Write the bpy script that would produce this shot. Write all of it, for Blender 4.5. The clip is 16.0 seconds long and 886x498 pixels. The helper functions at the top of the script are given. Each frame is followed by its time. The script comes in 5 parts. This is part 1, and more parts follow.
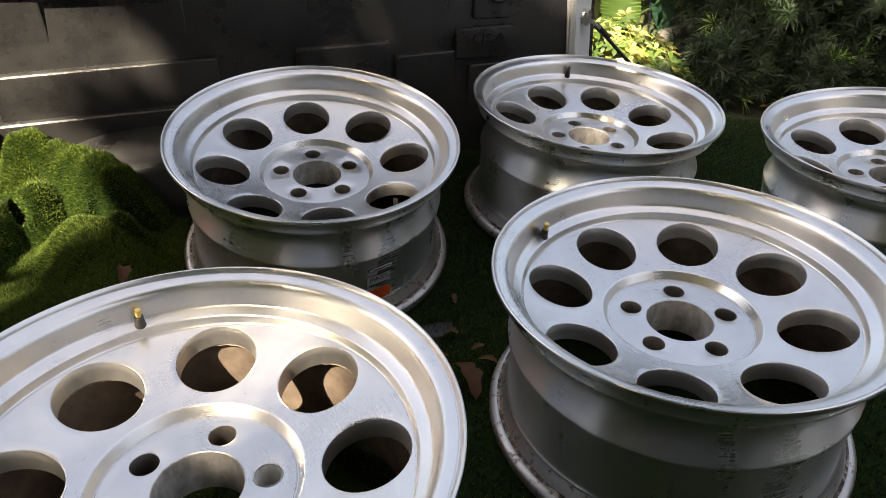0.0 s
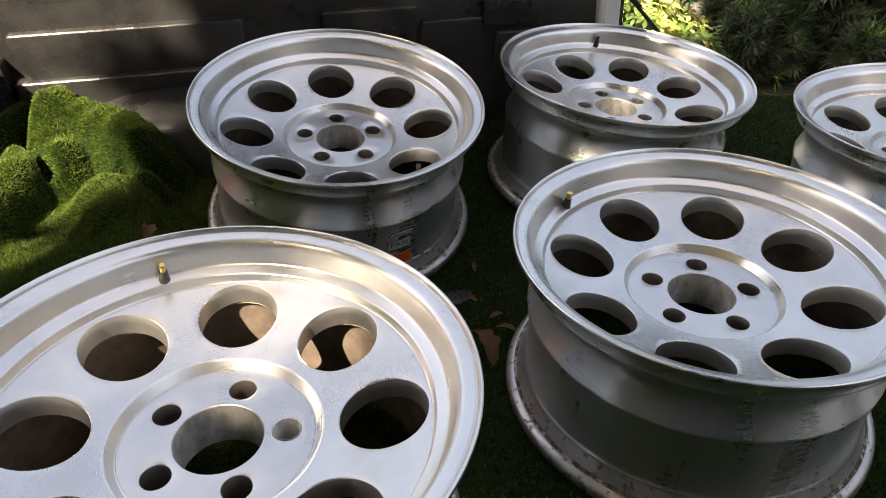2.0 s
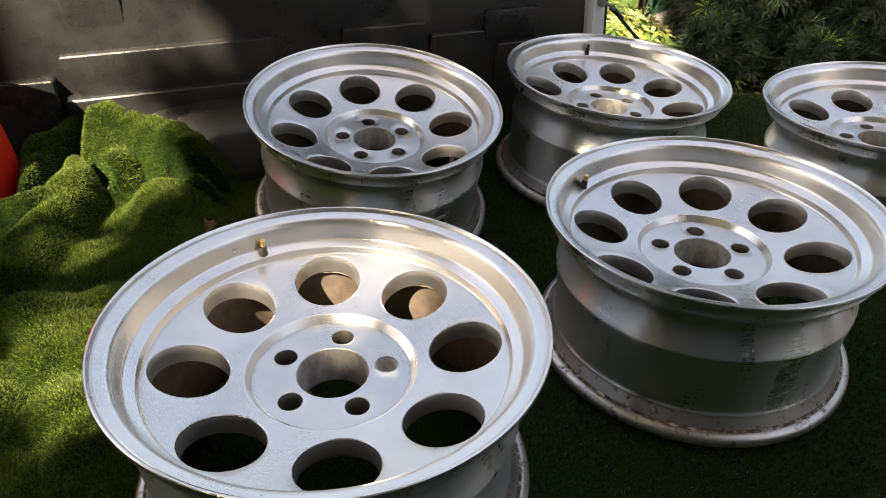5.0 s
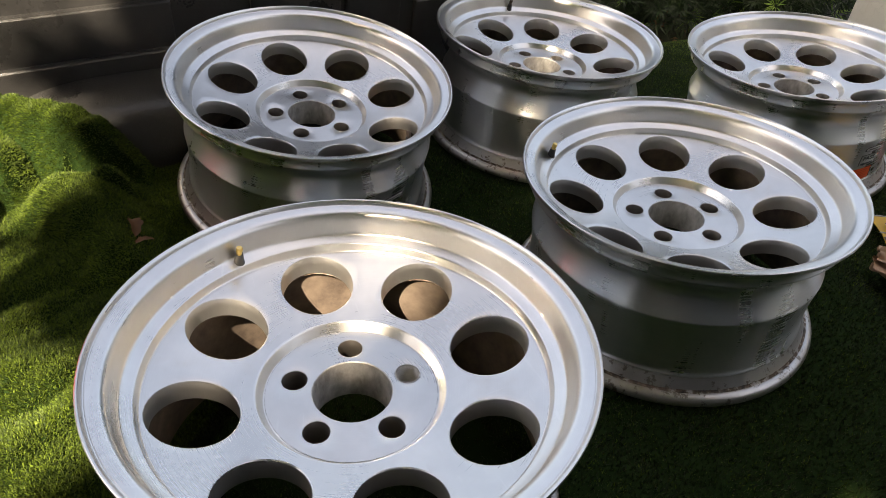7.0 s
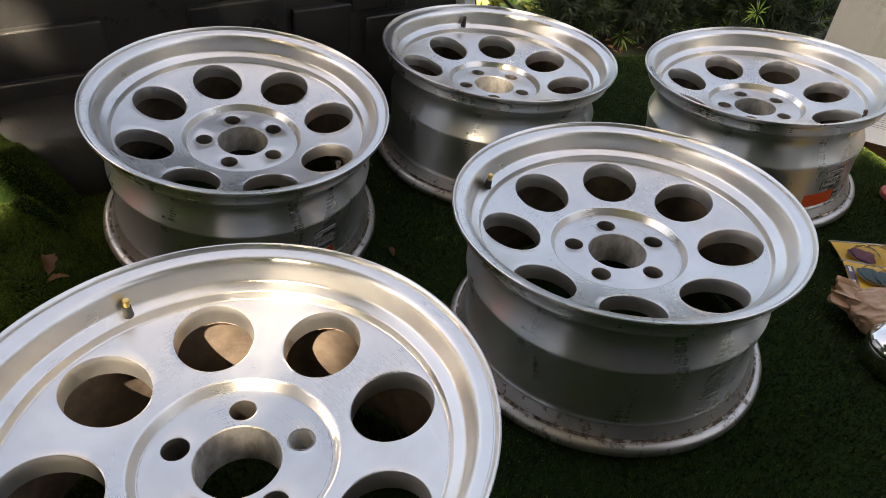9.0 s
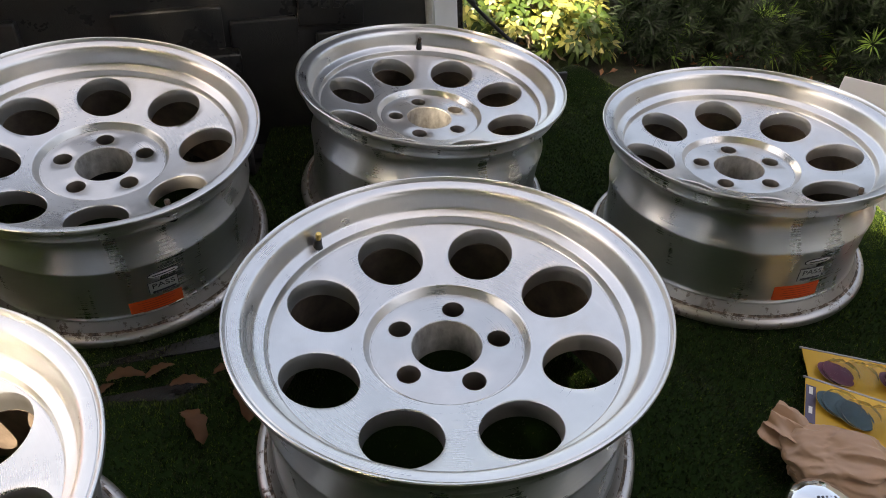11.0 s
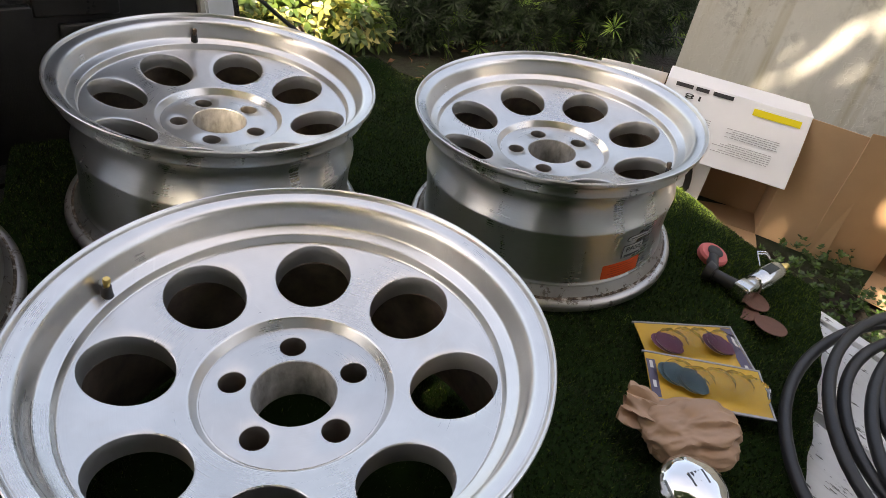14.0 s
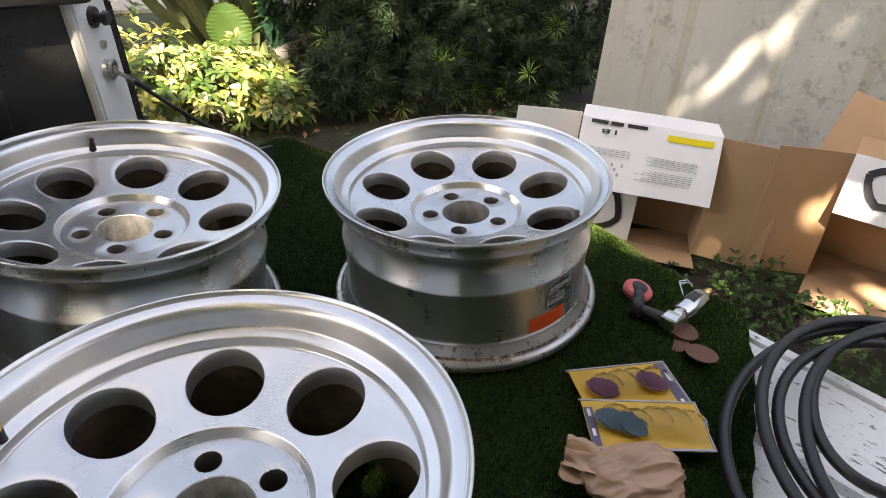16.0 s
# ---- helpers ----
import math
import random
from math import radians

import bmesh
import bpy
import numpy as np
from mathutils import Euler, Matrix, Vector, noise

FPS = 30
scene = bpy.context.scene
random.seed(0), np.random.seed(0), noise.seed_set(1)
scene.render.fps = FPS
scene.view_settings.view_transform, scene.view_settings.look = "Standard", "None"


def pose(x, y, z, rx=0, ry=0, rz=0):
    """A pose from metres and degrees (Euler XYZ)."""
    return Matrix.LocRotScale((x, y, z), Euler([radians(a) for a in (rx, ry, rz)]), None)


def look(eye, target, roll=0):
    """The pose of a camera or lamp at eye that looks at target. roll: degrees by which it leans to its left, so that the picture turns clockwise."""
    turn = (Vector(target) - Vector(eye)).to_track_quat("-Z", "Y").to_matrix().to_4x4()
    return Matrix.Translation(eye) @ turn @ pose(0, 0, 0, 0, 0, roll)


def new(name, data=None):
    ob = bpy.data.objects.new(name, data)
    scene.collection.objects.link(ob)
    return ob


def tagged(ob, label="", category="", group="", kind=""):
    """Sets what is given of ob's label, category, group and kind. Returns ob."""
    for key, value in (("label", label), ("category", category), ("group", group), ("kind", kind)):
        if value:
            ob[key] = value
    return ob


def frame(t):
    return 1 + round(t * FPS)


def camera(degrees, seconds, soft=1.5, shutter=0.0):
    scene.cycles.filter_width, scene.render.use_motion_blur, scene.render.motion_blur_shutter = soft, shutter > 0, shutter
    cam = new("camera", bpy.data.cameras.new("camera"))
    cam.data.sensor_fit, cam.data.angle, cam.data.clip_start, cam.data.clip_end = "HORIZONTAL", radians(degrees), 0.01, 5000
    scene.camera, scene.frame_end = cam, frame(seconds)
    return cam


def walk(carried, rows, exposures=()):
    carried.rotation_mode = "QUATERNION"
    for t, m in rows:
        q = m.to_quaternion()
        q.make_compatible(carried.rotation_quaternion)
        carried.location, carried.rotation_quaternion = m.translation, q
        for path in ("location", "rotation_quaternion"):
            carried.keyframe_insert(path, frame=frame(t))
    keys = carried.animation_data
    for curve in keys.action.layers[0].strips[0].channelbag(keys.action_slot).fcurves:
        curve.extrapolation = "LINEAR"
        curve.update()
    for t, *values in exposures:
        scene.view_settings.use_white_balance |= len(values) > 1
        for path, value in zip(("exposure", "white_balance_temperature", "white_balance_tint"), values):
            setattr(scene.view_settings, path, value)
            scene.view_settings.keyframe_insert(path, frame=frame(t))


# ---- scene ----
cam = camera(66.55, 16.0, soft=0.6)
# seconds, place, and the turn as Euler angles in degrees
ROWS = [
    (0.0, -0.0000, -0.0000, 0.6387, 56.63, -1.92, 0.05),
    (0.5, 0.0011, 0.0058, 0.6296, 53.59, -1.27, 1.47),
    (1.0, -0.0037, 0.0023, 0.6272, 53.90, -2.09, 1.80),
    (1.5, -0.0012, 0.0056, 0.6284, 53.76, -2.12, 1.47),
    (2.0, -0.0012, -0.0043, 0.6306, 54.27, -2.34, 2.39),
    (2.5, -0.0020, -0.0023, 0.6280, 54.08, -2.34, 2.46),
    (3.0, -0.0010, -0.0015, 0.6281, 53.89, -2.42, 2.37),
    (3.5, 0.0075, 0.0118, 0.6406, 53.89, -1.84, -0.02),
    (4.0, 0.0226, -0.0505, 0.6554, 59.24, 0.32, 0.34),
    (4.3, 0.0186, -0.1335, 0.6888, 59.55, -0.71, 2.63),
    (4.5, -0.0003, -0.1592, 0.6825, 59.20, -1.02, 3.36),
    (4.8, -0.0505, -0.1715, 0.6762, 58.40, -2.72, 1.13),
    (5.0, -0.1007, -0.1522, 0.6666, 55.63, -2.05, -1.03),
    (5.2, -0.1519, -0.1125, 0.6590, 51.53, -0.04, -7.81),
    (7.3, -0.2490, -0.0612, 0.6595, 52.22, -4.73, -12.83),
    (7.5, -0.2564, -0.0644, 0.6513, 50.96, -5.62, -11.35),
    (8.0, -0.2556, -0.0695, 0.6412, 50.14, -6.29, -10.31),
    (8.5, -0.2307, -0.0557, 0.6625, 52.56, -4.00, -12.36),
    (8.7, -0.1981, -0.0386, 0.6702, 52.58, -4.63, -13.98),
    (10.8, 0.2282, 0.0960, 0.6722, 52.11, -2.90, -0.19),
    (11.0, 0.2370, 0.1090, 0.6675, 52.14, -3.63, -2.12),
    (11.5, 0.2418, 0.1263, 0.6620, 51.86, -4.51, -5.05),
    (12.0, 0.2561, 0.1603, 0.6633, 52.27, -5.10, -12.32),
    (12.5, 0.2674, 0.1746, 0.6617, 53.38, -5.20, -16.94),
    (13.0, 0.2427, 0.1915, 0.6363, 51.71, -8.19, -15.56),
    (13.5, 0.2024, 0.1971, 0.6228, 52.72, -8.76, -14.68),
    (14.0, 0.2052, 0.2093, 0.6206, 53.61, -8.87, -20.60),
    (14.5, 0.2340, 0.2172, 0.6223, 56.77, -8.81, -26.88),
    (15.0, 0.2456, 0.2197, 0.6277, 57.26, -7.87, -28.23),
    (15.5, 0.2597, 0.2212, 0.6367, 58.41, -6.02, -30.29),
    (16.0, 0.2567, 0.2063, 0.6482, 58.84, -4.27, -28.19),
]
walk(cam, [(r[0], pose(*r[1:])) for r in ROWS], exposures=[(0.0, 2.57, 8750, 13), (5.0, 2.61, 8900, 13), (8.7, 2.60, 9000, 13), (10.8, 2.65, 8850, 13), (13.6, 2.72, 9000, 13), (16.0, 2.78, 8350, 13)])

# ---- world, sun, exposure ----
SUN = Vector((0.36, 0.56, -0.75)).normalized()          # the way the sunlight travels
world = bpy.data.worlds.new("sky")
scene.world = world
world.use_nodes = True
wn = world.node_tree.nodes
wn.clear()
w_out = wn.new("ShaderNodeOutputWorld")
w_bg = wn.new("ShaderNodeBackground")
w_sky = wn.new("ShaderNodeTexSky")
w_sky.sky_type = 'NISHITA'
w_sky.sun_disc = False
w_sky.sun_elevation = math.asin(-SUN.z)
w_sky.sun_rotation = math.atan2(-SUN.x, -SUN.y)
w_sky.air_density, w_sky.dust_density, w_sky.ozone_density = 0.9, 6.0, 0.5
w_bg.inputs[1].default_value = 0.108
world.node_tree.links.new(w_sky.outputs[0], w_bg.inputs[0])
world.node_tree.links.new(w_bg.outputs[0], w_out.inputs[0])
sun = new("sun", bpy.data.lights.new("sun", 'SUN'))
sun.data.energy, sun.data.angle, sun.data.color = 4.6, radians(0.53), (1.0, 0.975, 0.93)
sun.matrix_world = look((0, 0, 8), Vector((0, 0, 8)) + SUN)


# ---- materials ----
class Mat:
    """A node material with a Principled shader and short helpers for its inputs."""

    def __init__(self, name, colour=(0.5, 0.5, 0.5), rough=0.5, metal=0.0, **more):
        self.m = bpy.data.materials.new(name)
        self.m.use_nodes = True
        self.t = self.m.node_tree
        self.b = self.t.nodes["Principled BSDF"]
        self.b.inputs["Base Color"].default_value = (*colour, 1)
        self.b.inputs["Roughness"].default_value = rough
        self.b.inputs["Metallic"].default_value = metal
        for k, v in more.items():
            self.b.inputs[k.replace("_", " ")].default_value = v

    def node(self, kind, **values):
        n = self.t.nodes.new(kind)
        for k, v in values.items():
            if k in n.inputs:
                n.inputs[k].default_value = v
        return n

    def link(self, a, b):
        self.t.links.new(a, b)

    def coords(self, scale=(1, 1, 1), generated=False):
        c = self.t.nodes.new("ShaderNodeTexCoord")
        m = self.t.nodes.new("ShaderNodeMapping")
        m.inputs["Scale"].default_value = scale
        self.link(c.outputs["Generated" if generated else "Object"], m.inputs[0])
        return m.outputs[0]

    def noise(self, scale, detail=4.0, rough=0.55, stretch=(1, 1, 1)):
        n = self.node("ShaderNodeTexNoise", Scale=scale, Detail=detail, Roughness=rough)
        self.link(self.coords(stretch), n.inputs["Vector"])
        return n.outputs["Fac"]

    def ramp(self, fac, stops):
        r = self.t.nodes.new("ShaderNodeValToRGB")
        e = r.color_ramp.elements
        while len(e) < len(stops):
            e.new(0.5)
        for el, (p, c) in zip(e, stops):
            el.position, el.color = p, (*c, 1) if len(c) == 3 else c
        self.link(fac, r.inputs[0])
        return r.outputs[0]

    def mix(self, fac, a, b, mode='MIX'):
        n = self.t.nodes.new("ShaderNodeMix")
        n.data_type, n.blend_type = 'RGBA', mode
        for sock, v in ((n.inputs[0], fac), (n.inputs[6], a), (n.inputs[7], b)):
            if hasattr(v, "is_linked") or hasattr(v, "links"):
                self.link(v, sock)
            elif sock == n.inputs[0]:
                sock.default_value = v
            else:
                sock.default_value = (*v, 1)
        return n.outputs[2]

    def math(self, op, a, b=0.5, c=0.0):
        n = self.t.nodes.new("ShaderNodeMath")
        n.operation = op
        for sock, v in zip(n.inputs, (a, b, c)):
            if hasattr(v, "links"):
                self.link(v, sock)
            else:
                sock.default_value = v
        return n.outputs[0]

    def colour(self, sock):
        self.link(sock, self.b.inputs["Base Color"])
        return self

    def rough(self, sock):
        self.link(sock, self.b.inputs["Roughness"])
        return self

    def bump(self, sock, strength=0.3, distance=0.002):
        n = self.node("ShaderNodeBump", Strength=strength, Distance=distance)
        self.link(sock, n.inputs["Height"])
        last = self.b.inputs["Normal"]
        if last.links:
            self.link(last.links[0].from_socket, n.inputs["Normal"])
        self.link(n.outputs[0], last)
        return self

    def random(self):
        return self.t.nodes.new("ShaderNodeObjectInfo").outputs["Random"]

    def island(self):
        return self.t.nodes.new("ShaderNodeNewGeometry").outputs["Random Per Island"]

    def radius(self):
        """Distance from the thing's own upright axis, for turned parts."""
        c = self.t.nodes.new("ShaderNodeTexCoord")
        s = self.t.nodes.new("ShaderNodeVectorMath")
        s.operation = 'MULTIPLY'
        s.inputs[1].default_value = (1, 1, 0)
        self.link(c.outputs["Object"], s.inputs[0])
        l = self.t.nodes.new("ShaderNodeVectorMath")
        l.operation = 'LENGTH'
        self.link(s.outputs[0], l.inputs[0])
        return l.outputs["Value"]

    def turned(self, amount):
        """Lathe-turned metal: highlights fan out across the grooves."""
        n = self.t.nodes.new("ShaderNodeTangent")
        n.direction_type, n.axis = 'RADIAL', 'Z'
        self.link(n.outputs[0], self.b.inputs["Tangent"])
        self.b.inputs["Anisotropic"].default_value = amount
        self.b.inputs["Anisotropic Rotation"].default_value = 0.25
        return self

    def height(self):
        c = self.t.nodes.new("ShaderNodeTexCoord")
        s = self.t.nodes.new("ShaderNodeSeparateXYZ")
        self.link(c.outputs["Object"], s.inputs[0])
        return s.outputs["Z"]


def aluminium(name, base, rough, stain, turned=0.35, stained=0.62):
    m = Mat(name, base, rough, 1.0)
    cloud = m.noise(7.0, 5, 0.6)
    dirt = m.ramp(m.noise(11.0, 5, 0.6), [(stained, (0, 0, 0)), (stained + 0.2, (1, 1, 1))])
    soft = m.ramp(cloud, [(0.32, (0, 0, 0)), (0.68, (1, 1, 1))])
    ring = m.node("ShaderNodeTexNoise", Scale=1.0, Detail=3.0, Roughness=0.6)
    ring.noise_dimensions = '1D'
    m.link(m.math('MULTIPLY', m.radius(), 900.0), ring.inputs["W"])
    rings = ring.outputs["Fac"]
    nick = m.math('MAXIMUM', m.ramp(m.noise(1.0, 2, 0.5, (260, 16, 60)), [(0.66, (0, 0, 0)), (0.72, (1, 1, 1))]), m.ramp(m.noise(1.0, 2, 0.5, (14, 240, 60)), [(0.68, (0, 0, 0)), (0.74, (1, 1, 1))]))
    # broad tone clouds: uneven metal, and soft sky reflections put into the colour
    c = m.mix(soft, [b * 0.84 for b in base], [min(1, b * 1.12) for b in base])
    c = m.mix(m.math('MULTIPLY', rings, 0.16), c, [b * 0.74 for b in base])
    c = m.mix(m.math('MULTIPLY', nick, 0.16), c, [min(1, b * 1.25) for b in base])
    c = m.mix(m.math('MULTIPLY', dirt, 0.32), c, stain)
    m.colour(c)
    m.rough(m.math('ADD', m.math('MULTIPLY', soft, 0.10), m.math('ADD', m.math('MULTIPLY', rings, 0.08), m.math('MULTIPLY_ADD', dirt, 0.12, rough - 0.09))))
    return m.turned(turned)


M_FACE = aluminium("machined_aluminium", (0.62, 0.609, 0.59), 0.29, (0.50, 0.42, 0.34)).m
M_LIP = aluminium("polished_aluminium", (0.68, 0.668, 0.648), 0.30, (0.50, 0.43, 0.36), 0.35, 0.7).m
M_HUB = aluminium("hub_aluminium", (0.60, 0.589, 0.572), 0.31, (0.45, 0.40, 0.36), 0.2).m


def barrel_material():
    m = Mat("barrel_aluminium", (0.6, 0.61, 0.6), 0.3, 1.0)
    groove = m.noise(1.0, 3, 0.6, (5, 5, 420))
    cloud = m.noise(8.0, 5, 0.6)
    streak = m.ramp(m.noise(1.0, 3, 0.55, (26, 26, 3.0)), [(0.35, (0, 0, 0)), (0.70, (1, 1, 1))])
    c = m.mix(m.ramp(cloud, [(0.3, (0, 0, 0)), (0.7, (1, 1, 1))]), (0.73, 0.74, 0.73), (0.87, 0.87, 0.86))
    m.colour(m.mix(m.math('MULTIPLY', groove, 0.3), c, (0.54, 0.545, 0.54)))
    m.rough(m.math('ADD', m.math('MULTIPLY', groove, 0.06), m.math('MULTIPLY_ADD', streak, 0.06, 0.24)))
    return m.turned(0.72).m


M_BARREL = barrel_material()


def flange_material():
    m = Mat("stained_flange_aluminium", (0.55, 0.55, 0.54), 0.42, 0.95)
    spots = m.ramp(m.noise(75.0, 5, 0.7), [(0.57, (0, 0, 0)), (0.62, (1, 1, 1))])
    band = m.noise(18.0, 5, 0.6)
    c = m.mix(band, (0.60, 0.59, 0.575), (0.36, 0.335, 0.31))
    m.colour(m.mix(m.math('MULTIPLY', spots, 0.8), c, (0.12, 0.085, 0.06)))
    m.rough(m.math('MULTIPLY_ADD', spots, 0.3, 0.36))
    m.link(m.math('MULTIPLY_ADD', spots, -0.6, 0.92), m.b.inputs["Metallic"])
    m.bump(spots, 0.3, 0.0006)
    return m.m


M_FLANGE = flange_material()


def grime_material():
    m = Mat("caked_brake_grime", (0.10, 0.08, 0.06), 0.8)
    n = m.noise(110.0, 5, 0.7)
    m.colour(m.ramp(n, [(0.38, (0.025, 0.018, 0.013)), (0.52, (0.13, 0.09, 0.06)), (0.62, (0.42, 0.39, 0.36))]))
    m.bump(n, 0.6, 0.001)
    return m.m


M_GRIME = grime_material()
M_STUD = aluminium("stud_hole_wall_aluminium", (0.40, 0.365, 0.33), 0.42, (0.16, 0.12, 0.10), 0.0, 0.5).m


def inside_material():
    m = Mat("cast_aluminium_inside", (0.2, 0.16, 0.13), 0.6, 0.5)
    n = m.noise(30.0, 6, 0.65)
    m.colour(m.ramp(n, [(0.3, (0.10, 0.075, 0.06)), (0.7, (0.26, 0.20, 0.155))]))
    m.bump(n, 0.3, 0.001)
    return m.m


M_INSIDE = inside_material()


def bore_material():
    m = Mat("bore_aluminium", (0.45, 0.43, 0.40), 0.55, 0.55)
    n = m.noise(1.0, 6, 0.65, (60, 60, 32))
    m.colour(m.ramp(n, [(0.3, (0.27, 0.25, 0.225)), (0.65, (0.66, 0.64, 0.61))]))
    m.bump(n, 0.15, 0.0008)
    return m.m


M_BORE = bore_material()
M_HOLE = aluminium("opening_wall_aluminium", (0.60, 0.585, 0.56), 0.44, (0.35, 0.30, 0.26), 0.0, 0.55).m
M_RUBBER = Mat("black_rubber", (0.02, 0.02, 0.021), 0.42).m
M_BRASS = Mat("brass_cap", (0.75, 0.52, 0.18), 0.28, 1.0).m


def plain(name, colour, rough=0.5, metal=0.0, vary=0.12, scale=25.0, bump=0.1, **more):
    m = Mat(name, colour, rough, metal, **more)
    n = m.noise(scale, 5, 0.6)
    m.colour(m.mix(n, [c * (1 - vary) for c in colour], [min(1, c * (1 + vary)) for c in colour]))
    m.rough(m.math('MULTIPLY_ADD', n, 0.2, rough - 0.1))
    if bump:
        m.bump(n, bump, 0.001)
    return m.m


def liner_material():
    m = Mat("black_bed_liner", (0.018, 0.017, 0.017), 0.34, 0, Specular_IOR_Level=0.5)
    grain = m.noise(520.0, 2, 0.5)
    dust = m.noise(5.0, 6, 0.65)
    m.colour(m.ramp(dust, [(0.34, (0.011, 0.011, 0.011)), (0.74, (0.040, 0.039, 0.038))]))
    m.rough(m.math('MULTIPLY_ADD', dust, 0.3, 0.14))
    m.bump(grain, 0.5, 0.0012)
    m.bump(m.noise(190.0, 3), 0.35, 0.0014)
    m.bump(m.noise(14.0, 4), 0.12, 0.004)
    return m.m


M_LINER = liner_material()


def leaf_material(name, dark, light, rough=0.42, trans=0.25, power=1.0):
    m = Mat(name, dark, rough)
    vary = m.math('POWER', m.island(), power)
    m.colour(m.mix(vary, dark, light))
    t = m.node("ShaderNodeBsdfTranslucent")
    m.link(m.mix(vary, [c * 1.2 for c in dark], [min(1, c * 1.25) for c in light]), t.inputs[0])
    mx = m.node("ShaderNodeMixShader", Fac=trans)
    m.link(m.b.outputs[0], mx.inputs[1])
    m.link(t.outputs[0], mx.inputs[2])
    m.link(mx.outputs[0], m.t.nodes["Material Output"].inputs[0])
    return m.m


M_BLADE = leaf_material("turf_blade", (0.012, 0.029, 0.005), (0.155, 0.225, 0.023), 0.6, 0.15, 1.6)
# darker blade colour that holds the shade between and under the wheels
M_SHADED_BLADE = leaf_material("shaded_turf_blade", (0.007, 0.012, 0.004), (0.050, 0.066, 0.014), 0.65, 0.1, 2.0)
M_TURFBASE = plain("turf_backing", (0.010, 0.022, 0.005), 0.9, 0, 0.4, 60.0, 0.4, Specular_IOR_Level=0.05)
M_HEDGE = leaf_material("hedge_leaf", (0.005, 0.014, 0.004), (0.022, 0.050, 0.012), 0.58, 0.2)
M_SHOOT = leaf_material("young_shoot_leaf", (0.10, 0.21, 0.035), (0.27, 0.42, 0.08), 0.4, 0.3)
M_YELLOW = leaf_material("variegated_leaf", (0.20, 0.23, 0.04), (0.52, 0.48, 0.17), 0.38, 0.25)
M_BUSHGREEN = leaf_material("bush_green_leaf", (0.02, 0.05, 0.010), (0.08, 0.13, 0.024), 0.42, 0.25)
M_COVER = leaf_material("ground_cover_leaf", (0.015, 0.045, 0.008), (0.055, 0.12, 0.018), 0.4, 0.2)
M_CANOPY = leaf_material("tree_leaf", (0.03, 0.07, 0.015), (0.07, 0.13, 0.03), 0.4, 0.1)
M_BARK = plain("bark", (0.16, 0.13, 0.10), 0.85, 0, 0.4, 30.0, 0.6)
M_DRYLEAF = plain("dry_leaf", (0.19, 0.085, 0.038), 0.6, 0, 0.4, 60.0, 0.2)


# ---- building helpers ----
def finish(bm, name, materials, smooth=True, angle=35):
    me = bpy.data.meshes.new(name)
    bm.normal_update()
    if smooth:
        for f in bm.faces:
            f.smooth = True
        for e in bm.edges:
            if len(e.link_faces) == 2 and e.calc_face_angle(0) > radians(angle):
                e.smooth = False
    bm.to_mesh(me)
    bm.free()
    for m in materials if isinstance(materials, (list, tuple)) else [materials]:
        me.materials.append(m)
    return me


def part(name, bm, material, parent, label="", smooth=True, angle=35):
    """One mesh object under a thing or a part, in the parent's coordinates."""
    ob = new(name, finish(bm, name, material, smooth, angle) if isinstance(bm, bmesh.types.BMesh) else bm)
    ob.parent = parent
    return tagged(ob, label) if label else ob


def thing(name, m, label, category, group="", kind=""):
    ob = new(name)
    ob.empty_display_size = 0.05
    ob.matrix_world = m
    return tagged(ob, label, category, group, kind)


def solid(name, bm, material, m, label, category, group="", kind="", smooth=True, angle=35):
    ob = new(name, finish(bm, name, material, smooth, angle))
    ob.matrix_world = m
    return tagged(ob, label, category, group, kind)


def block(bm, lo, hi, bevel=0.0, segs=2, m=None, mat=0):
    """A box from corner to corner with rounded edges."""
    size = [h - l for l, h in zip(lo, hi)]
    mid = [(l + h) / 2 for l, h in zip(lo, hi)]
    r = bmesh.ops.create_cube(bm, size=1, matrix=Matrix.Translation(mid) @ Matrix.Diagonal((*size, 1)))
    vs = r["verts"]
    if bevel:
        es = list({e for v in vs for e in v.link_edges})
        out = bmesh.ops.bevel(bm, geom=es, offset=bevel, segments=segs, affect='EDGES', profile=0.6)
        vs = list({v for f in out["faces"] for v in f.verts} | {v for v in vs if v.is_valid})
    fs = {f for v in vs for f in v.link_faces}
    for f in fs:
        f.material_index = mat
    if m is not None:
        bmesh.ops.transform(bm, matrix=m, verts=vs)
    return vs


def lathe(bm, profile, segs=96, mat=0, close=False):
    """Turns a profile of (radius, height) round the z axis."""
    rings = []
    for r, h in profile:
        rings.append([bm.verts.new((r * math.cos(2 * math.pi * i / segs), r * math.sin(2 * math.pi * i / segs), h)) for i in range(segs)])
    pairs = list(zip(rings, rings[1:])) + ([(rings[-1], rings[0])] if close else [])
    for a, b in pairs:
        for i in range(segs):
            f = bm.faces.new((a[i], a[(i + 1) % segs], b[(i + 1) % segs], b[i]))
            f.material_index = mat
    return rings


def rod(bm, a, b, r0, r1=None, segs=12, mat=0):
    a, b = Vector(a), Vector(b)
    m = Matrix.Translation((a + b) / 2) @ (b - a).to_track_quat('Z', 'Y').to_matrix().to_4x4()
    r = bmesh.ops.create_cone(bm, cap_ends=True, segments=segs, radius1=r0, radius2=r0 if r1 is None else r1, depth=(b - a).length, matrix=m)
    for f in {f for v in r["verts"] for f in v.link_faces}:
        f.material_index = mat
    return r["verts"]


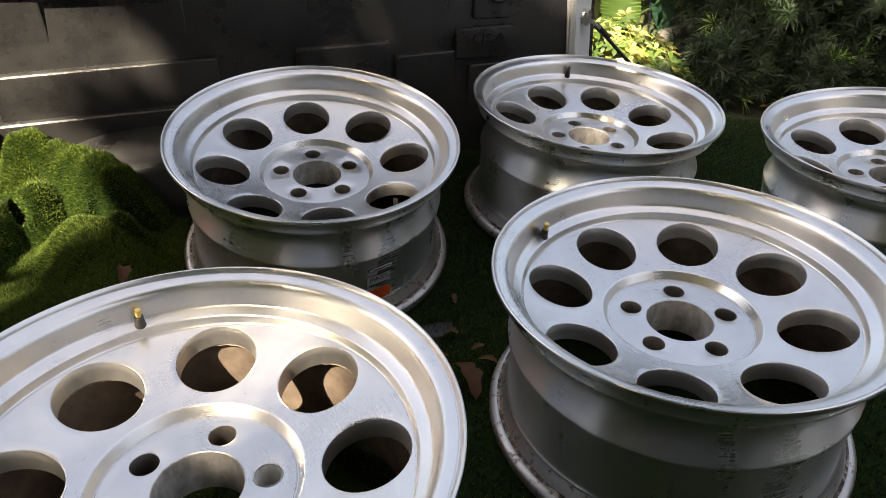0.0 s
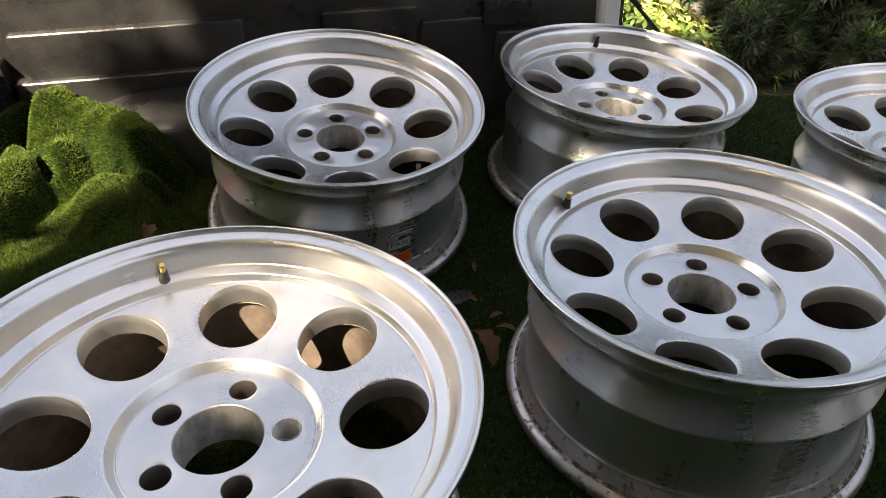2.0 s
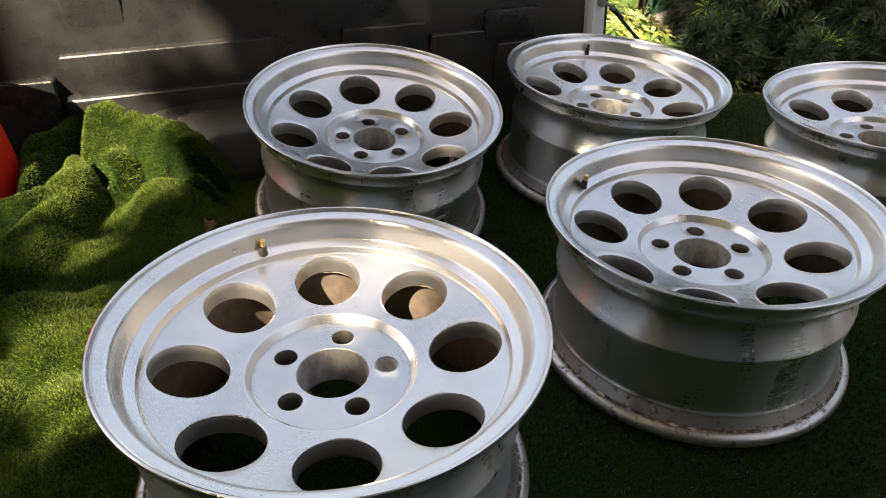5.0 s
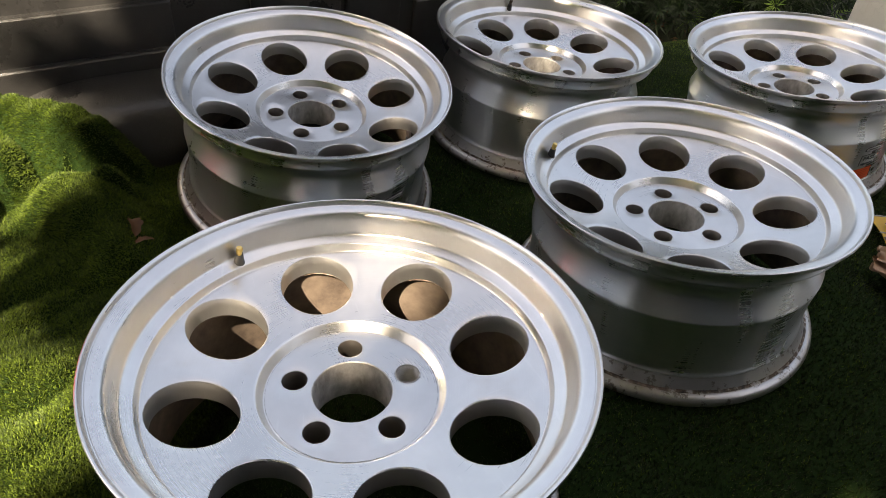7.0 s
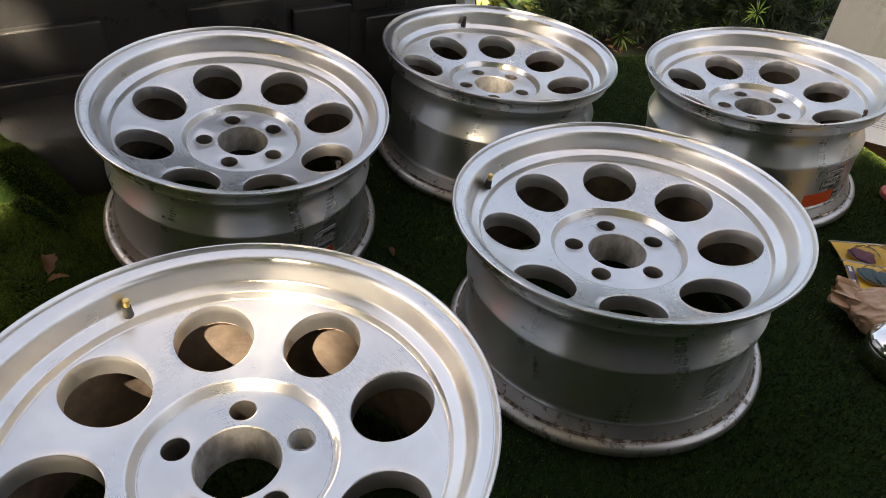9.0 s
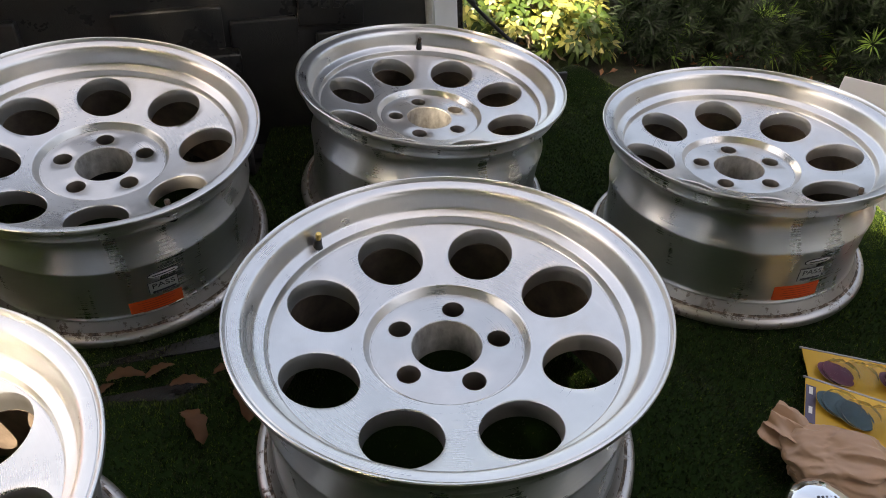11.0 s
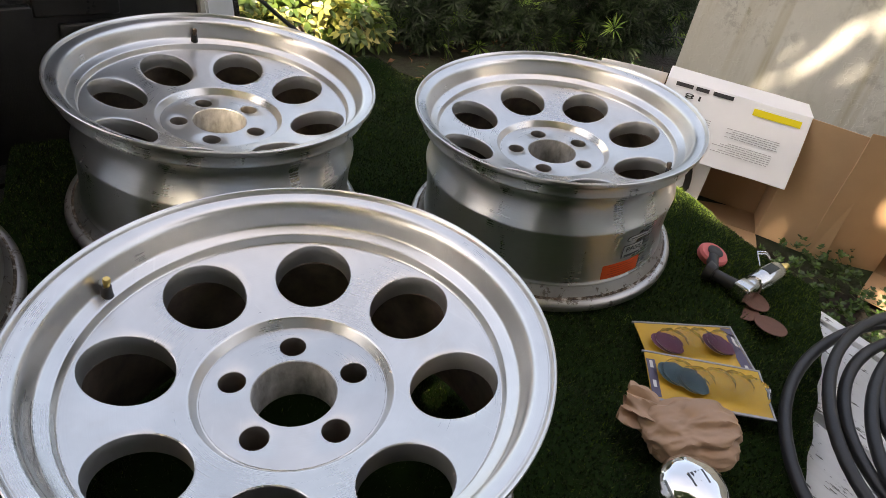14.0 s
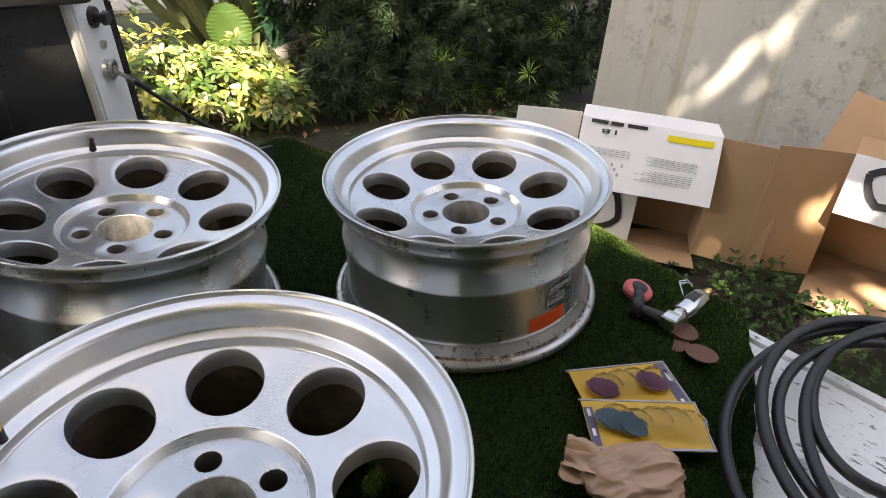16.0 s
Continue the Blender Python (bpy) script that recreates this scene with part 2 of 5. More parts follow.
def tube_mesh(name, points, radius, material, cyclic=False, resolution=6):
    """A smooth round tube through points, as a mesh."""
    c = bpy.data.curves.new(name, 'CURVE')
    c.dimensions, c.bevel_depth, c.bevel_resolution, c.resolution_u, c.use_fill_caps = '3D', radius, 3, resolution, True
    s = c.splines.new('NURBS')
    s.points.add(len(points) - 1)
    for p, q in zip(s.points, points):
        p.co = (*q, 1)
    s.use_endpoint_u, s.order_u, s.use_cyclic_u = not cyclic, 4, cyclic
    ob = bpy.data.objects.new("tmp", c)
    scene.collection.objects.link(ob)
    me = bpy.data.meshes.new_from_object(ob.evaluated_get(bpy.context.evaluated_depsgraph_get()))
    bpy.data.objects.remove(ob)
    bpy.data.curves.remove(c)
    me.name = name
    me.materials.clear()
    me.materials.append(material)
    for p in me.polygons:
        p.use_smooth = True
    return me


def text_mesh(text, size, depth, material):
    c = bpy.data.curves.new("text", 'FONT')
    c.body, c.size, c.extrude, c.align_x, c.align_y = text, size, depth, 'CENTER', 'CENTER'
    ob = bpy.data.objects.new("tmp", c)
    scene.collection.objects.link(ob)
    me = bpy.data.meshes.new_from_object(ob.evaluated_get(bpy.context.evaluated_depsgraph_get()))
    bpy.data.objects.remove(ob)
    bpy.data.curves.remove(c)
    me.materials.clear()
    me.materials.append(material)
    return me


def sheet(name, verts, faces, material, smooth=False):
    """A mesh from computed arrays: verts (n, 3), faces (k, 3 or 4)."""
    verts, faces = np.asarray(verts, np.float32), np.asarray(faces, np.int32)
    me = bpy.data.meshes.new(name)
    me.vertices.add(len(verts))
    me.vertices.foreach_set("co", verts.ravel())
    k = faces.shape[1]
    me.loops.add(faces.size)
    me.loops.foreach_set("vertex_index", faces.ravel())
    me.polygons.add(len(faces))
    me.polygons.foreach_set("loop_start", np.arange(0, faces.size, k, dtype=np.int32))
    me.polygons.foreach_set("loop_total", np.full(len(faces), k, np.int32))
    me.polygons.foreach_set("use_smooth", np.full(len(faces), smooth))
    me.update(calc_edges=True)
    me.validate()
    me.materials.append(material)
    return me


def wavy(x, y, seed=0.0):
    """Cheap smooth unevenness on arrays, between about -1 and 1."""
    return (np.sin(3.1 * x + 1.7 * y + seed) + np.sin(-2.3 * x + 4.1 * y + 2.1 * seed + 1) + 0.6 * np.sin(7.3 * x + 2.9 * y + seed * 3) + 0.5 * np.sin(-5.2 * x + 8.7 * y + seed + 4)) / 3.1


# ---- the plan: the truck's bed lies askew in the world, u along it to the tailgate, n across it ----
BED = Matrix.Translation((0.32, 1.53, 0)) @ Matrix.Rotation(math.atan2(0.2674, 0.9636), 4, 'Z')
GROUND = -0.70
WHEELS = [  # hub's place, lean about x and y in degrees, spin, turn of the round openings, valve's angle
    ((-0.189, 0.362, 0.156), (-2.18, -0.01), -4.45, 13.25, 126.4),
    ((-0.185, 0.964, 0.141), (7.47, 3.36), 15.52, 0.0, -61.3),
    ((0.286, 1.158, 0.136), (1.61, 1.56), 18.82, 8.75, 77.0),
    ((0.293, 0.614, 0.145), (-0.78, -3.15), -9.32, 35.5, 149.2),
    ((0.776, 1.017, 0.142), (-0.43, -4.99), -4.54, 44.25, -58.0),
]
FOOT = 0.1445     # from the hub's face down to the foot of the wheel


def wheel_pose(place, lean, spin):
    axis = Vector((lean[0], lean[1], 0))
    return Matrix.Translation(place) @ Matrix.Rotation(radians(axis.length), 4, axis) @ Matrix.Rotation(radians(spin), 4, 'Z')


# ---- the ground ----
def ground_material():
    m = Mat("garden_soil_and_grass", (0.06, 0.05, 0.03), 0.9)
    n1, n2 = m.noise(1.3, 5, 0.6), m.noise(26.0, 6, 0.7)
    c = m.mix(n2, (0.007, 0.005, 0.0035), (0.022, 0.016, 0.012))
    g = m.mix(n2, (0.010, 0.024, 0.006), (0.035, 0.065, 0.015))
    m.colour(m.mix(m.ramp(n1, [(0.42, (0, 0, 0)), (0.58, (1, 1, 1))]), c, g))
    m.bump(n2, 0.8, 0.02)
    return m.m


def ground():
    k = 60
    xs = np.concatenate([np.linspace(-400, -8, 8), np.linspace(-7, 9, k), np.linspace(10, 400, 8)])
    X, Y = np.meshgrid(xs, xs + 1.0)
    Z = GROUND + 0.012 * wavy(X * 2, Y * 2) * (np.hypot(X, Y) < 12)
    n = len(xs)
    i = np.arange(n * n).reshape(n, n)
    faces = np.stack([i[:-1, :-1], i[:-1, 1:], i[1:, 1:], i[1:, :-1]], -1).reshape(-1, 4)
    ob = new("ground", sheet("ground", np.stack([X, Y, Z], -1).reshape(-1, 3), faces, ground_material(), True))
    tagged(ob, "dark garden soil with sparse grass and mulch", "ground", kind="structure")
    bm = bmesh.new()
    block(bm, (-30, 6.2, GROUND - 0.2), (30, 11.5, GROUND + 0.03), 0.01)
    solid("road", bm, plain("asphalt", (0.20, 0.20, 0.21), 0.85, 0, 0.2, 40.0, 0.3), Matrix(), "light grey worn asphalt road behind the planting", "road", kind="structure")


ground()


# ---- stucco garden wall ----
def stucco_material():
    m = Mat("stucco", (0.42, 0.42, 0.38), 0.85)
    n = m.noise(2.2, 6, 0.6)
    streak = m.noise(1.0, 5, 0.65, (6, 6, 0.9))
    mould = m.ramp(m.noise(17.0, 6, 0.7), [(0.52, (0, 0, 0)), (0.62, (1, 1, 1))])
    patch = m.ramp(m.noise(1.5, 3, 0.5), [(0.42, (0, 0, 0)), (0.58, (1, 1, 1))])
    c = m.mix(n, (0.46, 0.45, 0.40), (0.64, 0.635, 0.60))
    c = m.mix(m.ramp(streak, [(0.55, (0, 0, 0)), (0.75, (0.6, 0.6, 0.6))]), c, (0.30, 0.27, 0.18))
    m.colour(m.mix(m.math('MULTIPLY', m.math('MULTIPLY', mould, patch), 0.38), c, (0.07, 0.065, 0.05)))
    run = m.math('MULTIPLY', m.ramp(m.noise(1.0, 3, 0.5, (9, 9, 0.25)), [(0.56, (0, 0, 0)), (0.68, (1, 1, 1))]), m.ramp(n, [(0.40, (0.2, 0.2, 0.2)), (0.60, (1, 1, 1))]))
    m.colour(m.mix(m.math('MULTIPLY', run, 0.55), m.b.inputs["Base Color"].links[0].from_socket, (0.33, 0.28, 0.15)))
    knock = m.node("ShaderNodeTexNoise", Scale=30.0, Detail=3.0, Roughness=0.5, Distortion=0.8)
    m.link(m.coords(), knock.inputs["Vector"])
    strokes = m.math('MULTIPLY', m.ramp(knock.outputs["Fac"], [(0.54, (0, 0, 0)), (0.60, (1, 1, 1))]), m.ramp(m.noise(3.4, 4, 0.6), [(0.42, (0.05, 0.05, 0.05)), (0.62, (1, 1, 1))]))
    m.bump(strokes, 0.5, 0.006)
    m.bump(m.noise(18.0, 4), 0.25, 0.006)
    m.bump(m.noise(140.0, 3), 0.3, 0.002)
    return m.m


def garden_wall():
    bm = bmesh.new()
    block(bm, (2.86, -7.0, GROUND - 0.2), (3.06, 0.80, GROUND + 2.1), 0.012)
    solid("wall_garden", bm, stucco_material(), BED, "weathered grey-beige stucco garden wall with mildew stains", "wall", kind="structure")


garden_wall()


def sky_blocker_wall():
    """An unseen plain wall, added behind the camera to block low sky light."""
    bm = bmesh.new()
    block(bm, (-8.0, -4.9, GROUND - 0.2), (7.0, -4.6, GROUND + 4.6), 0.01)
    solid("wall_sky_blocker", bm, plain("sky_blocker_plaster", (0.34, 0.33, 0.31), 0.85, 0, 0.15, 3.0, 0.2), Matrix(), "plain grey unseen wall added to block low sky light", "wall", kind="structure")


sky_blocker_wall()


# ---- the pickup's open bed ----
def truck():
    t = thing("pickup_truck", BED @ Matrix.Translation((0, 0, GROUND)), "white pickup truck with black bed liner and lowered tailgate", "truck")
    g = -GROUND
    white = plain("white_body_paint", (0.72, 0.72, 0.70), 0.35, 0, 0.08, 30.0, 0.05)

    def lift(bm):
        bmesh.ops.translate(bm, verts=bm.verts[:], vec=(0, 0, g))
        return bm

    # bed floor with long ribs
    bm = bmesh.new()
    block(bm, (-1.75, -1.62, -0.075), (0.03, -0.045, -0.052), 0.004)
    floor = part("bed_floor", lift(bm), M_LINER, t, "black ribbed plastic bed liner floor")
    for i in range(15):
        y = -1.55 + i * 0.102
        bm = bmesh.new()
        block(bm, (-1.7, y, -0.053), (0.02, y + 0.05, -0.042), 0.004)
        part("rib", lift(bm), M_LINER, floor)

    # far side wall: a plate with embossed ledges and columns
    for side, name in ((1, "far"), (-1, "near")):
        bm = bmesh.new()
        wall_n = -0.045 if side > 0 else -1.62

        def slab(u0, u1, z0, z1, d, bev=0.007, rise=0.045, slant=0.0, flush=False):
            """A moulded panel proud of the wall by d; its top climbs towards the tailgate and its front end may slant."""
            a, b = (wall_n - d, wall_n + 0.01) if side > 0 else (wall_n - 0.01, wall_n + d)
            piece = bm if bm is not None else bmesh.new()
            vs = block(piece, (u0, a, z0), (u1, b, z1), bev, 3)
            for v in vs:
                if v.co.z > (z0 + z1) / 2:
                    v.co.z += rise * (v.co.x - u0)
                if slant and v.co.x < (u0 + u1) / 2 and v.co.z < (z0 + z1) / 2:
                    v.co.x += slant
                if flush and v.co.z < (z0 + z1) / 2:
                    v.co.y = wall_n + side * 0.004
            if bm is None:
                part("embossed_ledge", lift(piece), M_LINER, panel)

        slab(-1.75, -0.045, -0.06, 0.415, 0.0, 0.004, 0.0)
        panel = part("side_panel", lift(bm), M_LINER, t, "black textured bed liner side")
        bm = None
        slab(-1.190, -0.780, 0.110, 0.208, 0.022, slant=0.025)
        slab(-1.75, -1.207, 0.02, 0.148, 0.026, rise=0.03)
        slab(-1.195, -0.42, -0.04, 0.125, 0.038, 0.008)
        slab(-0.632, -0.445, 0.110, 0.232, 0.016, flush=True)
        slab(-0.434, -0.308, 0.090, 0.210, 0.016, flush=True)
        slab(-0.308, -0.180, 0.195, 0.257, 0.013)
        slab(-0.275, -0.150, 0.05, 0.182, 0.013, flush=True)
        slab(-1.166, -1.058, 0.215, 0.345, 0.009, 0.006, 0.08, flush=True)
        slab(-0.924, -0.826, 0.230, 0.354, 0.010, 0.006, 0.08, flush=True)
        slab(-0.603, -0.498, 0.260, 0.372, 0.010, 0.006, 0.08, flush=True)
        slab(-0.272, -0.190, 0.275, 0.388, 0.010, 0.006, 0.08)
        # rail cap
        bm = bmesh.new()
        a, b = (wall_n - 0.045, wall_n + 0.13) if side > 0 else (wall_n - 0.13, wall_n + 0.045)
        block(bm, (-1.75, a, 0.388), (-0.03, b, 0.436), 0.014, 3)
        part("rail_cap", lift(bm), M_LINER, t, "black plastic bed rail cap")
        # outer skin
        bm = bmesh.new()
        a, b = (0.085, 0.115) if side > 0 else (-1.78, -1.75)
        block(bm, (-1.8, a, -0.38), (-0.02, b, 0.385), 0.012, 3)
        part("outer_side", lift(bm), white, t)
        # wheel housing, a rounded hump against the side
        bm = bmesh.new()
        n0 = wall_n
        arc = []
        k = 24
        for i in range(k + 1):
            a = math.pi * i / k
            s = math.copysign(abs(math.cos(a)) ** 0.55, -math.cos(a))
            arc.append((-0.765 + 0.345 * s, -0.06 + 0.170 * math.sin(a) ** 0.5))
        rows = []
        for d, q in ((0.0, 1.0), (0.10, 0.985), (0.145, 0.955), (0.17, 0.90), (0.18, 0.80)):
            rows.append([bm.verts.new((-0.765 + (u + 0.765) * (0.9 + 0.1 * q), n0 - side * d, -0.06 + (z + 0.06) * q)) for u, z in arc])
        rows.append([bm.verts.new((-0.765 + (u + 0.765) * 0.97, n0 - side * 0.185, -0.06)) for u, z in arc])
        for r0, r1 in zip(rows, rows[1:]):
            for i in range(k):
                bm.faces.new((r0[i], r0[i + 1], r1[i + 1], r1[i]))
        bmesh.ops.recalc_face_normals(bm, faces=bm.faces[:])
        part("wheel_housing", lift(bm), M_LINER, t, "black rounded wheel housing in the bed", angle=60)
        # road wheel under the bed
        bm = bmesh.new()
        lathe(bm, [(0.16, -0.09), (0.30, -0.10), (0.335, -0.085), (0.34, 0), (0.335, 0.085), (0.30, 0.10), (0.16, 0.09)], 48, close=True)
        bmesh.ops.transform(bm, matrix=Matrix.Translation((-0.79, 0.0 if side > 0 else -1.66, 0.34)) @ Matrix.Rotation(radians(90), 4, 'X'), verts=bm.verts[:])
        part("tyre", bm, M_RUBBER, t)

    bm = bmesh.new()
    block(bm, (-1.80, -1.75, -0.38), (-1.75, 0.085, 0.42), 0.012)
    part("front_panel", lift(bm), M_LINER, t)

    # rear pillar beside the tailgate: a white oblique face with a dark outer edge
    bm = bmesh.new()
    outline = [(-0.060, -0.052), (-0.046, -0.060), (-0.040, -0.052), (0.030, 0.020), (0.034, 0.05), (0.0, 0.085), (-0.060, 0.085)]
    lean = 0.11
    lower = [bm.verts.new((u - lean * (-0.38), n, -0.38)) for u, n in outline]
    upper = [bm.verts.new((u - lean * 0.42, n, 0.42)) for u, n in outline]
    k = len(outline)
    for i in range(k):
        bm.faces.new((lower[i], lower[(i + 1) % k], upper[(i + 1) % k], upper[i]))
    bm.faces.new(upper)
    bm.faces.new(lower[::-1])
    bmesh.ops.translate(bm, verts=bm.verts[:], vec=(0.03, 0, 0))
    bmesh.ops.bevel(bm, geom=bm.edges[:], offset=0.004, segments=2, affect='EDGES')
    pillar = part("pillar", lift(bm), white, t, "white scuffed bed pillar beside the tailgate")

    def on_pillar(z, s):
        """A place on the pillar's oblique face at height z, s across it from 0 to 1."""
        return Vector((0.03 - lean * z - 0.040 + 0.070 * s, -0.052 + 0.072 * s, z + g))

    out = Vector((0.72, -0.70, 0)).normalized()
    bm = bmesh.new()
    p = on_pillar(0.352, 0.45)
    rod(bm, p - out * 0.004, p + out * 0.006, 0.019, 0.017, 24)
    rod(bm, p, p + out * 0.024, 0.009, 0.008, 16)
    rod(bm, p + out * 0.020, p + out * 0.028, 0.0125, 0.011, 16)
    part("striker", bm, M_RUBBER, pillar, "black tailgate striker bolt")
    steel = plain("zinc_steel", (0.45, 0.45, 0.43), 0.4, 1.0, 0.2, 60.0, 0.2)
    bm = bmesh.new()
    p = on_pillar(0.305, 0.5)
    rod(bm, p - out * 0.003, p + out * 0.006, 0.008, 0.007, 6)
    part("bolt", bm, steel, pillar)
    bm = bmesh.new()
    p = on_pillar(0.264, 0.42)
    rod(bm, p - out * 0.004, p + out * 0.006, 0.017, 0.016, 24)
    rod(bm, p, p + out * 0.016, 0.0075, 0.0075, 8)
    part("stud", bm, steel, pillar, "worn steel cable stud")
    # tailgate cable with its eyelet
    bm = bmesh.new()
    eye = p + out * 0.010
    end = Vector((0.275, -0.035, g + 0.045))
    way = (end - eye).normalized()
    r = bmesh.ops.create_circle(bm, cap_ends=False, segments=20, radius=0.014)
    fr = Matrix.Translation(eye) @ out.to_track_quat('Z', 'Y').to_matrix().to_4x4()
    bmesh.ops.transform(bm, matrix=fr, verts=r["verts"])
    ring = [v.co.copy() for v in r["verts"]]
    bm.free()
    bm = bmesh.new()
    for a, b in zip(ring, ring[1:] + ring[:1]):
        rod(bm, a, b, 0.0045, 0.0045, 8)
    block(bm, (-0.008, -0.0035, 0.0), (0.008, 0.0035, 0.028), 0.002, m=Matrix.Translation(eye + way * 0.012) @ way.to_track_quat('Z', 'Y').to_matrix().to_4x4())
    part("eyelet", bm, steel, t, "steel eyelet of the tailgate cable")
    pts = [eye + way * 0.035 + (end - eye - way * 0.035) * f + Vector((0, 0, -0.012 * math.sin(math.pi * f))) for f in (0, 0.2, 0.4, 0.6, 0.8, 1)]
    part("cable", tube_mesh("cable", pts, 0.0042, M_RUBBER), None, t, "black sheathed tailgate cable")
    bm = bmesh.new()
    block(bm, (0.255, -0.048, g - 0.09), (0.295, -0.038, g + 0.058), 0.004)
    part("cable_bracket", bm, M_RUBBER, t, "black cable bracket on the tailgate's edge")
    bm = bmesh.new()
    rod(bm, eye + way * 0.03, eye + way * 0.075, 0.0075, 0.0055, 12)
    part("cable_sleeve", bm, M_RUBBER, t)
    # dark outer edge (lamp rim) behind the pillar
    bm = bmesh.new()
    prof = [(0.056 - 0.10 * z + 0.012 * math.sin(3.0 * (z + 0.4)), z) for z in np.linspace(-0.3, 0.36, 14)]
    vs = []
    for u, z in prof:
        vs.append([bm.verts.new((u + du, n, z)) for du, n in ((-0.015, 0.03), (0.010, 0.045), (0.012, 0.085), (-0.02, 0.115))])
    for a, b in zip(vs, vs[1:]):
        for i in range(3):
            bm.faces.new((a[i], a[i + 1], b[i + 1], b[i]))
    bmesh.ops.solidify(bm, geom=bm.faces[:], thickness=0.004)
    part("lamp_rim", lift(bm), plain("dark_lamp_plastic", (0.02, 0.02, 0.022), 0.25), t, "black curved lamp rim")

    # tie-down ring and embossed letters on the liner
    bm = bmesh.new()
    c = Vector((-0.222, -0.060, 0.334 + g))
    for i in range(28):
        a, b = [c + Vector((0.022 * math.cos(x), 0, 0.022 * math.sin(x))) for x in (2 * math.pi * i / 32, 2 * math.pi * (i + 1) / 32)]
        rod(bm, a, b, 0.006, 0.006, 8)
    rod(bm, c + Vector((0, 0.01, 0)), c - Vector((0, 0.004, 0)), 0.014, 0.012, 20)
    part("tie_down_ring", bm, M_LINER, t, "black moulded tie-down ring")
    me = text_mesh("USA", 0.032, 0.003, M_LINER)
    ob = part("embossed_letters", me, None, t, "embossed black letters")
    ob.matrix_basis = Matrix.Translation((-0.234, -0.0600, 0.236 + g)) @ Matrix.Rotation(radians(90), 4, 'X') @ Matrix.Diagonal((1.25, 0.8, 1, 1))

    # lowered tailgate with white boards across it
    bm = bmesh.new()
    block(bm, (0.045, -1.60, -0.105), (0.635, -0.06, -0.054), 0.012, 3)
    gate = part("tailgate", lift(bm), white, t, "white lowered tailgate")
    bm = bmesh.new()
    block(bm, (0.03, -1.70, -0.42), (0.10, 0.06, -0.24), 0.02, 3)
    part("bumper", lift(bm), M_RUBBER, t)
    m = Mat("worn_white_board", (0.7, 0.7, 0.68), 0.5)
    grain = m.noise(1.0, 6, 0.65, (60, 5, 60))
    chips = m.ramp(m.noise(1.0, 5, 0.7, (130, 34, 130)), [(0.60, (0, 0, 0)), (0.62, (1, 1, 1))])
    tint = m.mix(grain, (0.74, 0.74, 0.73), (0.90, 0.90, 0.89))
    m.colour(m.mix(m.math('MULTIPLY', chips, 0.85), tint, (0.05, 0.045, 0.04)))
    m.bump(m.math('SUBTRACT', grain, chips), 0.4, 0.0015)
    for u0, u1 in ((0.05, 0.185), (0.197, 0.395), (0.415, 0.612), (0.618, 0.640)):
        bm = bmesh.new()
        block(bm, (u0, -1.59, -0.054), (u1, -0.07, -0.032 if u1 < 0.62 else -0.028), 0.004, 2)
        part("plank", lift(bm), m.m, gate, "chipped white painted board")


truck()


# ---- the alloy wheels ----
def sector_ring(bm, count, phase, r_in, r_out, r_mid, hole, height, depth, per=12, rings=3, lip=0.0015):
    """A ring from r_in to r_out, cut by round openings with rounded lips; height gives z from the radius."""
    half = math.pi / count
    step = 4 * per
    for s in range(count):
        mid = phase + 2 * half * s

        def place(r, a):
            return (r * math.cos(mid + a), r * math.sin(mid + a), height(r))

        edge = []
        for i in range(per):
            edge.append((r_in, -half + 2 * half * i / per))
        for i in range(per):
            edge.append((r_in + (r_out - r_in) * i / per, half))
        for i in range(per):
            edge.append((r_out, half - 2 * half * i / per))
        for i in range(per):
            edge.append((r_out - (r_out - r_in) * i / per, -half))
        flat = [Vector((r * math.cos(a), r * math.sin(a))) for r, a in edge]
        c = Vector((r_mid, 0))
        start = (flat[0] - c)
        a0 = math.atan2(start.y, start.x)
        circle = []
        for i, p in enumerate(flat):
            d = p - c
            a = a0 - 2 * math.pi * i / step
            b = math.atan2(d.y, d.x)
            a += 0.55 * math.atan2(math.sin(b - a), math.cos(b - a))
            circle.append(Vector((math.cos(a), math.sin(a))))
        rows = []
        for k in range(rings + 1):
            f = (k / rings) ** 1.2
            row = []
            for p, q in zip(flat, circle):
                h = c + q * (hole + lip)
                x = p.lerp(h, f)
                row.append(place(x.length, math.atan2(x.y, x.x)))
            rows.append(row)
        for rad, dz in ((hole + lip * 0.3, -lip * 0.35), (hole, -lip), (hole, -depth * 0.5), (hole - 0.0004, -depth)):
            row = []
            for q in circle:
                x = c + q * rad
                z0 = height((c + q * (hole + lip)).length)
                pl = place(x.length, math.atan2(x.y, x.x))
                row.append((pl[0], pl[1], z0 + dz))
            rows.append(row)
        vs = [[bm.verts.new(p) for p in row] for row in rows]
        for j, (a, b) in enumerate(zip(vs, vs[1:])):
            for i in range(step):
                f = bm.faces.new((a[i], b[i], b[(i + 1) % step], a[(i + 1) % step]))
                f.material_index = 1 if j >= rings + 2 else 0
    bmesh.ops.remove_doubles(bm, verts=bm.verts[:], dist=0.0002)
    bmesh.ops.recalc_face_normals(bm, faces=bm.faces[:])


